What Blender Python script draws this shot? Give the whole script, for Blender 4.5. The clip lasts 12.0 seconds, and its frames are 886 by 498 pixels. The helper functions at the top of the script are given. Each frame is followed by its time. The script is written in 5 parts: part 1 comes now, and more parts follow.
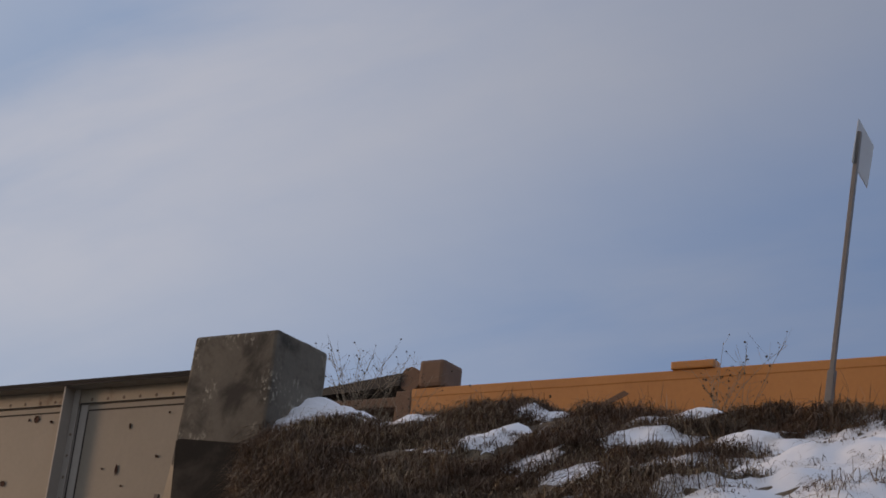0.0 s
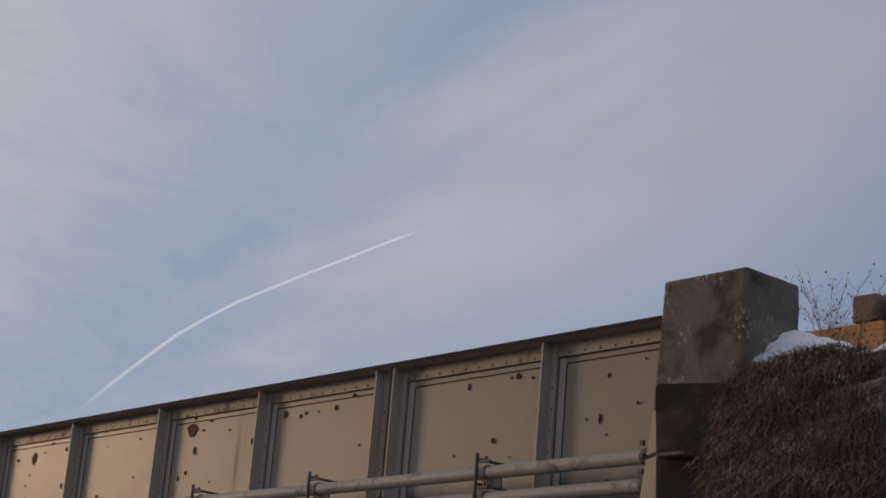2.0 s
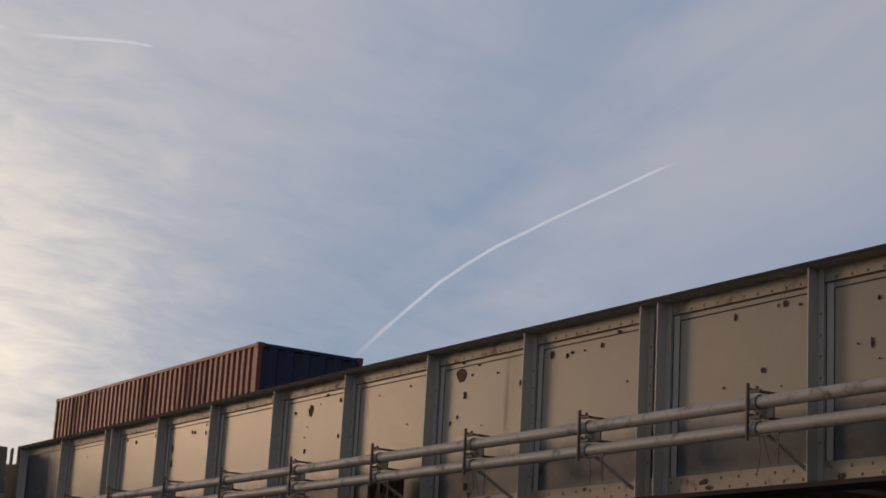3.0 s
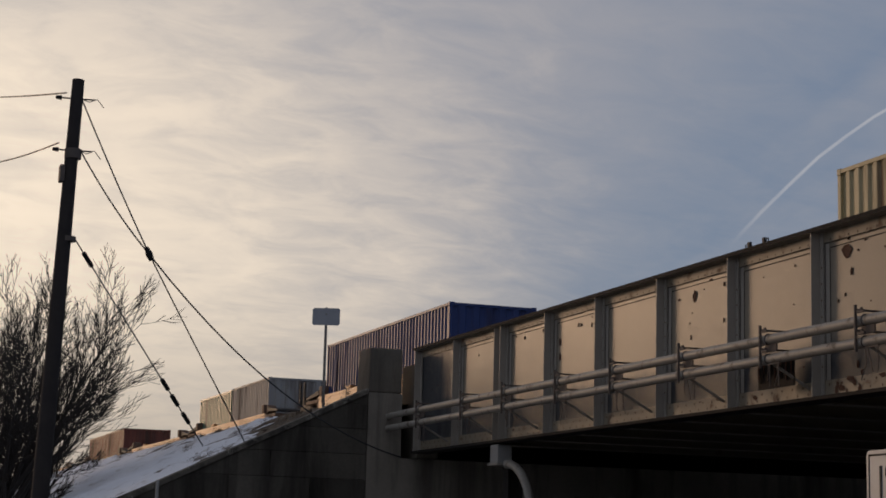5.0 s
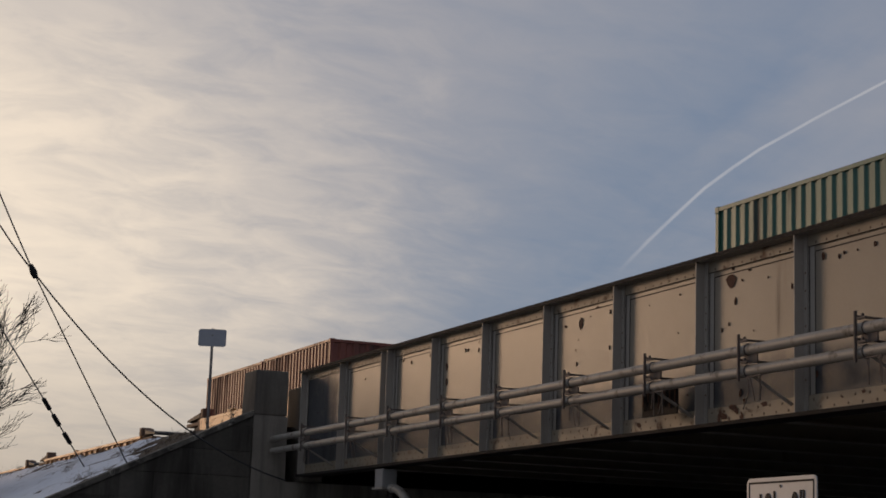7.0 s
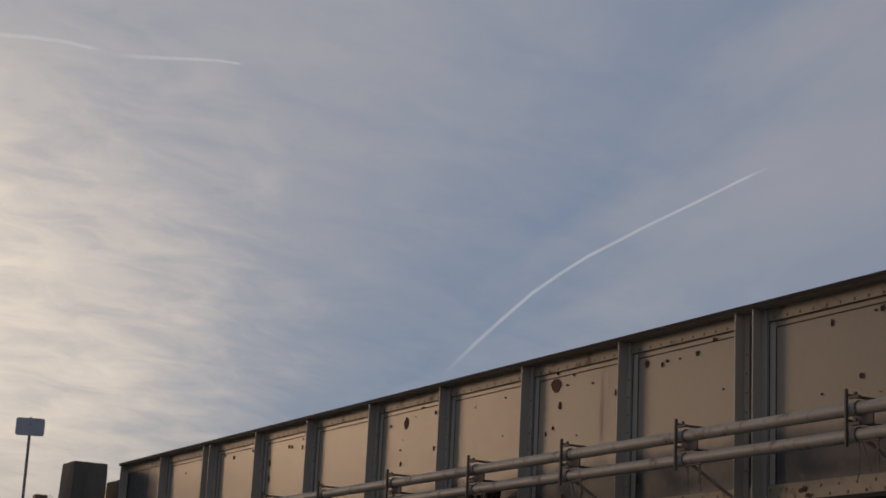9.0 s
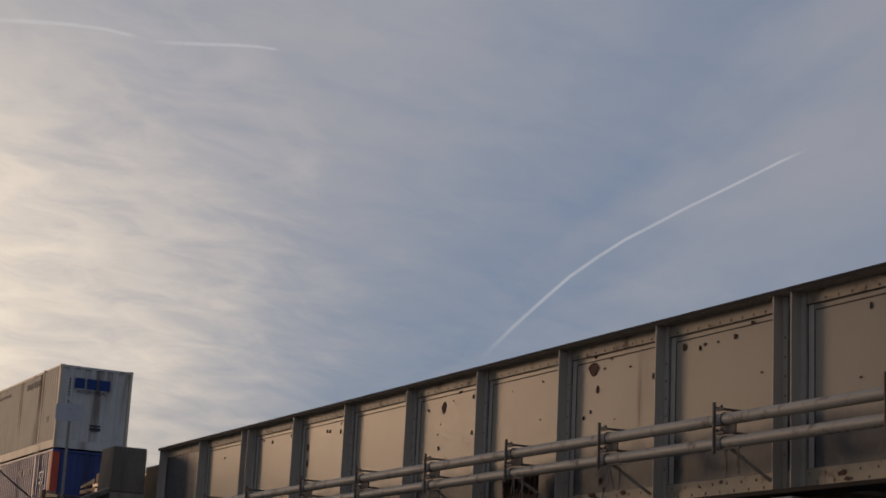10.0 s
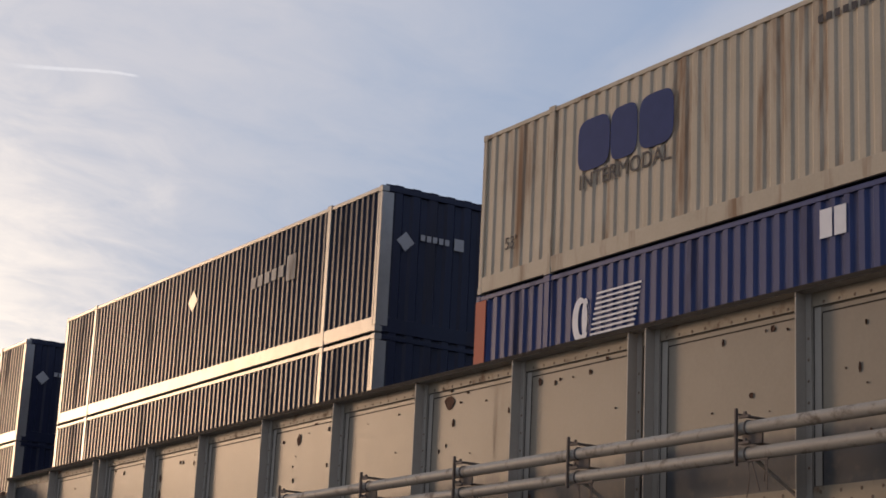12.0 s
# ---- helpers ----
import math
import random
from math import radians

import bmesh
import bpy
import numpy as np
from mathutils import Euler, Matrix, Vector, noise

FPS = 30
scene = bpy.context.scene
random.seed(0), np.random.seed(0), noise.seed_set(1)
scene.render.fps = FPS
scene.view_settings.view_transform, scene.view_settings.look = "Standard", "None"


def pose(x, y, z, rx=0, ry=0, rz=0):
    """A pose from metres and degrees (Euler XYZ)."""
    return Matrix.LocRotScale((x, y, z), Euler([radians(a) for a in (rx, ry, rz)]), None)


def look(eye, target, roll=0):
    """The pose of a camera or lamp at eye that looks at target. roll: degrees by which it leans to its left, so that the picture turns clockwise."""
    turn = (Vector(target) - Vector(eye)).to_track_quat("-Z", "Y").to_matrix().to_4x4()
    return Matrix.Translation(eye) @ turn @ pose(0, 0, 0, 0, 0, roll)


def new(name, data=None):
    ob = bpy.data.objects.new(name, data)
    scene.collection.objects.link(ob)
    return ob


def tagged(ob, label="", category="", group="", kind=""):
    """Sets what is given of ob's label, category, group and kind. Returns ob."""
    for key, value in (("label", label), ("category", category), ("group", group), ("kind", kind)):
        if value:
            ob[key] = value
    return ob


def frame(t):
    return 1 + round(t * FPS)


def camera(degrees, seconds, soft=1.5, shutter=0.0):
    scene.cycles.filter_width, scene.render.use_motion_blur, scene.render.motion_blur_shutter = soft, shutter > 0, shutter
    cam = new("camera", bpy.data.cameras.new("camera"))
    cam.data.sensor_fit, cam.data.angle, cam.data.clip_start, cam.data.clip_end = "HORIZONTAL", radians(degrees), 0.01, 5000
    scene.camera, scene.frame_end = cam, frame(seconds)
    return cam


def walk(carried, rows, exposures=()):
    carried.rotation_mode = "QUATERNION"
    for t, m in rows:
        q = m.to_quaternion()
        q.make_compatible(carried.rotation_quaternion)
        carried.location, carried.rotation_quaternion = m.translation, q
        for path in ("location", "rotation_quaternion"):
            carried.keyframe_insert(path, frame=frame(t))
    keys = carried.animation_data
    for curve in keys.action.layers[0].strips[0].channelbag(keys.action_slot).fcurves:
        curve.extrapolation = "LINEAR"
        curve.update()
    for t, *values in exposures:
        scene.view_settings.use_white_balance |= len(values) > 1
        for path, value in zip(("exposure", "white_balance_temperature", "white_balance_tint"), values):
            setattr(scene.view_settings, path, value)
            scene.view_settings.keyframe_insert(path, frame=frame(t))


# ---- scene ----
# ---------------------------------------------------------------- camera
cam = camera(28.0, 12.0, soft=1.7)
PATH = [  # seconds, yaw, pitch, roll; the camera stands at one spot and pans
    (0, 32.59, 19.59, -5.80), (0.1, 35.71, 18.97, -5.80), (0.2, 37.99, 18.71, -5.22), (0.3, 40.31, 18.37, -4.52),
    (0.4, 41.78, 18.15, -3.80), (0.5, 42.61, 18.06, -3.77), (0.6, 42.81, 18.04, -3.87), (0.7, 43.01, 18.01, -4.02),
    (0.8, 43.26, 17.96, -4.22), (1, 44.25, 17.86, -4.51), (1.5, 46.27, 17.42, -4.35), (2, 48.59, 16.31, -4.63),
    (2.5, 52.17, 15.11, -4.02), (3, 57.57, 13.74, -3.22), (3.2, 59.17, 13.09, -2.64), (4.8, 68.96, 10.31, -1.69),
    (5, 70.26, 9.67, -1.48), (5.5, 70.35, 9.23, -0.90), (6, 69.21, 9.43, -1.05), (6.5, 67.50, 9.85, -1.70),
    (7, 66.54, 10.55, -1.91), (7.5, 65.00, 11.65, -2.04), (7.7, 64.25, 12.12, -2.37), (9.3, 60.60, 14.11, -2.82),
    (9.5, 61.27, 14.07, -2.87), (10, 61.95, 13.38, -2.80), (10.5, 61.72, 13.33, -3.06), (11, 60.38, 13.55, -3.14),
    (11.5, 58.78, 14.14, -2.76), (12, 57.28, 14.65, -2.69)]
EXPO = [(0.0, 0.33), (0.6, 0.20), (1.5, 0.15), (2.5, 0.14), (3.2, 0.08), (4.8, -0.36), (5.5, -0.40), (6.5, -0.36), (7.7, -0.33), (9.5, -0.30), (10.8, -0.22), (12.0, 0.50)]
EYE = (0.0, 0.0, 1.6)
walk(cam, [(t, pose(*EYE, 90 + p, r, y)) for t, y, p, r in PATH], EXPO)

# ---------------------------------------------------------------- light
SUN_AZ, SUN_EL = -113.0, 7.0          # compass from +y, clockwise; degrees
sun_dir = Vector((math.sin(radians(SUN_AZ)) * math.cos(radians(SUN_EL)),
                  math.cos(radians(SUN_AZ)) * math.cos(radians(SUN_EL)), math.sin(radians(SUN_EL))))
sun = new("sun", bpy.data.lights.new("sun", "SUN"))
sun.data.energy, sun.data.angle, sun.data.color = 0.98, radians(11.0), (1.0, 0.64, 0.39)
sun.matrix_world = look(sun_dir * 100, (0, 0, 0))


class Nodes:
    """Short hand for building a node tree."""

    def __init__(self, tree, clear=True):
        self.t = tree
        if clear:
            tree.nodes.clear()

    def add(self, kind, **props):
        n = self.t.nodes.new(kind)
        for k, v in props.items():
            setattr(n, k, v)
        return n

    def link(self, a, b):
        self.t.links.new(a, b)

    def put(self, sock, v):
        if isinstance(v, bpy.types.NodeSocket):
            self.link(v, sock)
        else:
            sock.default_value = v

    def math(self, op, a, b=0.0, clamp=False):
        n = self.add("ShaderNodeMath", operation=op, use_clamp=clamp)
        self.put(n.inputs[0], a)
        self.put(n.inputs[1], b)
        return n.outputs[0]

    def mix(self, fac, a, b, blend="MIX"):
        n = self.add("ShaderNodeMix", data_type="RGBA", blend_type=blend)
        self.put(n.inputs[0], fac)
        self.put(n.inputs[6], a)
        self.put(n.inputs[7], b)
        return n.outputs[2]

    def noise(self, vec, scale, detail=4.0, rough=0.55, dist=0.0):
        n = self.add("ShaderNodeTexNoise")
        if vec is not None:
            self.link(vec, n.inputs["Vector"])
        n.inputs["Scale"].default_value, n.inputs["Detail"].default_value = scale, detail
        n.inputs["Roughness"].default_value, n.inputs["Distortion"].default_value = rough, dist
        return n.outputs["Fac"]

    def ramp(self, fac, lo, hi, a=0.0, b=1.0):
        n = self.add("ShaderNodeMapRange", interpolation_type="SMOOTHSTEP")
        self.put(n.inputs[0], fac)
        for i, v in enumerate((lo, hi, a, b)):
            n.inputs[i + 1].default_value = v
        return n.outputs[0]

    def mapping(self, vec, scale=(1, 1, 1), rot=(0, 0, 0)):
        n = self.add("ShaderNodeMapping")
        self.link(vec, n.inputs[0])
        n.inputs["Scale"].default_value = scale
        n.inputs["Rotation"].default_value = rot
        return n.outputs[0]


def rgb(r, g, b):
    return (r, g, b, 1.0)


# sky: clear blue behind a thin veil of high cloud that glows round the low sun
world = bpy.data.worlds.new("world")
scene.world = world
world.use_nodes = True
W = Nodes(world.node_tree)
geo = W.add("ShaderNodeTexCoord").outputs["Generated"]
sky = W.add("ShaderNodeTexSky", sky_type="NISHITA")
sky.sun_disc, sky.sun_elevation, sky.sun_rotation = False, radians(SUN_EL), radians(SUN_AZ)
sky.air_density, sky.dust_density, sky.ozone_density = 1.0, 1.5, 2.0
base = W.mix(1.0, sky.outputs[0], rgb(0.085, 0.085, 0.085), "MULTIPLY")
sep = W.add("ShaderNodeSeparateXYZ")
W.link(geo, sep.inputs[0])
dot = W.add("ShaderNodeVectorMath", operation="DOT_PRODUCT")
W.link(geo, dot.inputs[0])
GLOW_AZ, GLOW_EL = -92.0, 6.0
dot.inputs[1].default_value = (math.sin(radians(GLOW_AZ)) * math.cos(radians(GLOW_EL)),
                               math.cos(radians(GLOW_AZ)) * math.cos(radians(GLOW_EL)), math.sin(radians(GLOW_EL)))
wide = W.ramp(dot.outputs["Value"], 0.22, 0.92)
up_ = W.math("ADD", W.math("MAXIMUM", sep.outputs["Z"], 0.0), 0.25)
flat = W.add("ShaderNodeCombineXYZ")          # the cloud layer seen in perspective
W.link(W.math("DIVIDE", sep.outputs["X"], up_), flat.inputs[0])
W.link(W.math("DIVIDE", sep.outputs["Y"], up_), flat.inputs[1])
flat = flat.outputs[0]
veil = W.noise(W.mapping(flat, (0.42, 1.5, 1.0), (0.0, 0.0, 0.23)), 1.25, 5.0, 0.5, 0.4)
wisp = W.noise(W.mapping(flat, (0.9, 2.6, 1.0), (0.0, 0.0, 0.30)), 3.0, 5.0, 0.52, 0.25)
mottle = W.noise(W.mapping(flat, (1.7, 1.0, 1.0), (0.0, 0.0, 0.30)), 8.0, 8.0, 0.60, 0.45)
fine = W.math("ADD", W.math("MULTIPLY", W.math("SUBTRACT", wisp, 0.5), 0.75),
              W.math("MULTIPLY", W.math("SUBTRACT", mottle, 0.5), W.ramp(wide, 0.78, 1.0, 0.12, 0.88)))
lanes = W.add("ShaderNodeVectorMath", operation="DOT_PRODUCT")      # the cloud lies in long parallel banks
W.link(flat, lanes.inputs[0])
lanes.inputs[1].default_value = (0.17, 1.0, 0.0)
ragged = W.math("ADD", W.math("MULTIPLY", W.math("SUBTRACT", veil, 0.5), 0.40), W.math("MULTIPLY", W.math("SUBTRACT", wisp, 0.5), 0.20))
lane = W.math("ADD", lanes.outputs["Value"], ragged)
lit_bank = W.ramp(lane, 0.34, 0.78, 0.80, 0.0)
far_bank = W.math("MULTIPLY", W.ramp(lane, 0.64, 0.90), W.ramp(lane, 0.96, 1.36, 0.74, 0.06))
far_bank = W.math("MULTIPLY", far_bank, W.ramp(sep.outputs["Z"], 0.19, 0.33, 0.35, 1.0))
banks = W.math("ADD", W.math("MAXIMUM", lit_bank, far_bank), W.math("MULTIPLY", W.ramp(veil, 0.35, 0.65), 0.20))
cloud = W.math("ADD", banks, fine, True)
toward = W.math("ADD", dot.outputs["Value"], W.math("ADD", W.math("MULTIPLY", ragged, -0.10), W.math("MULTIPLY", W.math("SUBTRACT", mottle, 0.5), 0.05)))
near = W.math("MULTIPLY", W.ramp(toward, 0.888, 1.01), W.ramp(sep.outputs["Z"], 0.23, 0.42, 1.0, 0.1))
tint = W.mix(wide, rgb(0.325, 0.338, 0.400), rgb(0.48, 0.47, 0.51))
tint = W.mix(near, tint, rgb(1.42, 1.18, 0.92))
blue = W.mix(wide, rgb(0.155, 0.225, 0.39), rgb(0.27, 0.33, 0.45))
blue = W.mix(near, blue, rgb(0.72, 0.64, 0.58))
veiled = W.mix(cloud, blue, tint)
low = W.ramp(sep.outputs["Z"], 0.0, 0.17, 1.0, 0.0)
haze = W.mix(wide, rgb(0.262, 0.295, 0.352), rgb(0.42, 0.385, 0.385))
veiled = W.mix(W.math("MULTIPLY", low, 0.85), veiled, haze)
away = W.add("ShaderNodeVectorMath", operation="SCALE")      # the sky dims away from the low sun
W.link(veiled, away.inputs[0])
W.link(W.ramp(dot.outputs["Value"], 0.25, 0.70, 0.80, 1.0), away.inputs["Scale"])
back = W.add("ShaderNodeVectorMath", operation="SCALE")      # and is bright again where the veil faces the sun
W.link(away.outputs[0], back.inputs[0])
W.link(W.ramp(dot.outputs["Value"], -0.45, 0.26, 1.8, 1.0), back.inputs["Scale"])
veiled = back.outputs[0]
bg = W.add("ShaderNodeBackground")
W.link(W.mix(0.85, base, veiled), bg.inputs[0])
bg.inputs[1].default_value = 1.0
W.link(bg.outputs[0], W.add("ShaderNodeOutputWorld").inputs[0])


# ---------------------------------------------------------------- materials
def mat(name, a, b, rough=0.8, metal=0.0, scale=3.0, fine_scale=40.0, bump=0.3, dirt=None, dirt_amount=0.0,
        dirt_scale=2.0, streaks=0.0, vary=0.0, coat=0.0, gloss=0.5, specks=None):
    """A worn surface: two colours mixed by coarse and fine noise, dirt in patches or in streaks that run down."""
    m = bpy.data.materials.new(name)
    m.use_nodes = True
    n = Nodes(m.node_tree)
    pos = n.add("ShaderNodeTexCoord").outputs["Object"]
    coarse = n.noise(pos, scale, 5.0, 0.6)
    grain = n.noise(pos, fine_scale, 4.0, 0.65)
    k = n.math("ADD", n.math("MULTIPLY", n.math("SUBTRACT", coarse, 0.5), 1.5), n.math("MULTIPLY", grain, 0.9), True)
    col = n.mix(k, rgb(*a), rgb(*b))
    rough_s = n.math("ADD", n.math("MULTIPLY", n.math("SUBTRACT", grain, 0.5), 0.25), rough, True)
    if dirt:
        vec = n.mapping(pos, (1.0, 1.0, 0.12)) if streaks else pos
        d = n.ramp(n.noise(vec, dirt_scale, 6.0, 0.65, 0.3), 0.62 - 0.3 * dirt_amount, 0.78 - 0.2 * dirt_amount)
        col = n.mix(d, col, rgb(*dirt))
        rough_s = n.math("ADD", rough_s, n.math("MULTIPLY", d, 0.3), True)
    if specks:
        sp = n.ramp(n.noise(n.mapping(pos, (1.0, 1.0, 0.6)), 30.0, 3.0, 0.6), 0.52, 0.62)
        sp = n.math("MULTIPLY", sp, n.ramp(n.noise(pos, 2.2, 3.0), 0.45, 0.65))
        col = n.mix(sp, col, rgb(*specks))
    if vary:
        rnd = n.add("ShaderNodeObjectInfo").outputs["Random"]
        hsv = n.add("ShaderNodeHueSaturation")
        n.put(hsv.inputs["Value"], n.ramp(rnd, 0.0, 1.0, 1.0 - vary, 1.0 + vary))
        n.link(col, hsv.inputs["Color"])
        col = hsv.outputs[0]
    p = n.add("ShaderNodeBsdfPrincipled")
    n.link(col, p.inputs["Base Color"])
    n.link(rough_s, p.inputs["Roughness"])
    p.inputs["Metallic"].default_value = metal
    p.inputs["Coat Weight"].default_value = coat
    p.inputs["Specular IOR Level"].default_value = gloss
    if bump:
        bn = n.add("ShaderNodeBump")
        bn.inputs["Strength"].default_value, bn.inputs["Distance"].default_value = bump, 0.02
        n.link(n.math("ADD", n.math("MULTIPLY", coarse, 0.6), n.math("MULTIPLY", grain, 0.4)), bn.inputs["Height"])
        n.link(bn.outputs[0], p.inputs["Normal"])
    n.link(p.outputs[0], n.add("ShaderNodeOutputMaterial").inputs[0])
    return m


def overpainted(name, a, b, over, rough):
    """Girder paint with a rough-edged coat of grey rolled over the lower half and over the end panel."""
    m = mat(name, a, b, rough, 0.0, 0.7, 25, 0.12, (0.22, 0.15, 0.09), 0.14, 1.3, 1, gloss=0.34)
    n = Nodes(m.node_tree, False)
    p = [k for k in n.t.nodes if k.type == "BSDF_PRINCIPLED"][0]
    old = p.inputs["Base Color"].links[0].from_socket
    pos = n.add("ShaderNodeTexCoord").outputs["Object"]
    s_ = n.add("ShaderNodeSeparateXYZ")
    n.link(pos, s_.inputs[0])
    wob = n.math("MULTIPLY", n.math("SUBTRACT", n.noise(pos, 1.1, 4.0), 0.5), 0.55)
    low_ = n.ramp(n.math("ADD", s_.outputs["Z"], wob), 4.40, 4.62, 1.0, 0.0)
    end_ = n.ramp(n.math("ADD", s_.outputs["X"], wob), -34.35, -34.25, 1.0, 0.0)
    k = n.math("MAXIMUM", low_, end_)
    k = n.math("MULTIPLY", k, n.ramp(n.noise(pos, 6.0, 5.0), 0.25, 0.5, 0.75, 1.0))
    n.link(n.mix(k, old, rgb(*over)), p.inputs["Base Color"])
    return m


def islands(name, cols, rough):
    """A colour of its own for each loose piece of a mesh."""
    m = bpy.data.materials.new(name)
    m.use_nodes = True
    n = Nodes(m.node_tree)
    r = n.add("ShaderNodeNewGeometry").outputs["Random Per Island"]
    col = n.mix(n.ramp(r, 0.0, 0.55), rgb(*cols[0]), rgb(*cols[1]))
    col = n.mix(n.ramp(r, 0.55, 1.0), col, rgb(*cols[2]))
    pos = n.add("ShaderNodeTexCoord").outputs["Object"]
    col = n.mix(n.ramp(n.noise(pos, 1.4, 4.0), 0.35, 0.7), col, rgb(*cols[3]))
    p = n.add("ShaderNodeBsdfPrincipled")
    n.link(col, p.inputs["Base Color"])
    p.inputs["Roughness"].default_value = rough
    n.link(p.outputs[0], n.add("ShaderNodeOutputMaterial").inputs[0])
    return m


def glow(name, color, strength, alpha):
    m = bpy.data.materials.new(name)
    m.use_nodes = True
    n = Nodes(m.node_tree)
    e = n.add("ShaderNodeEmission")
    e.inputs[0].default_value, e.inputs[1].default_value = rgb(*color), strength
    pos = n.add("ShaderNodeTexCoord").outputs["UV"]
    s = n.add("ShaderNodeSeparateXYZ")
    n.link(pos, s.inputs[0])
    across = n.math("MULTIPLY", s.outputs["Y"], n.math("SUBTRACT", 1.0, s.outputs["Y"]))
    ends = n.math("MULTIPLY", n.ramp(s.outputs["X"], 0.0, 0.3), n.ramp(s.outputs["X"], 0.9, 1.0, 1.0, 0.0))
    k = n.math("MULTIPLY", n.math("POWER", n.ramp(across, 0.0, 0.25), 1.6), n.math("MULTIPLY", ends, alpha))
    k = n.math("MULTIPLY", k, n.ramp(n.noise(n.mapping(pos, (1.0, 0.1, 1.0)), 9.0, 3.0), 0.25, 0.6, 0.55, 1.0))
    mx = n.add("ShaderNodeMixShader")
    n.link(k, mx.inputs[0])
    n.link(n.add("ShaderNodeBsdfTransparent").outputs[0], mx.inputs[1])
    n.link(e.outputs[0], mx.inputs[2])
    n.link(mx.outputs[0], n.add("ShaderNodeOutputMaterial").inputs[0])
    return m


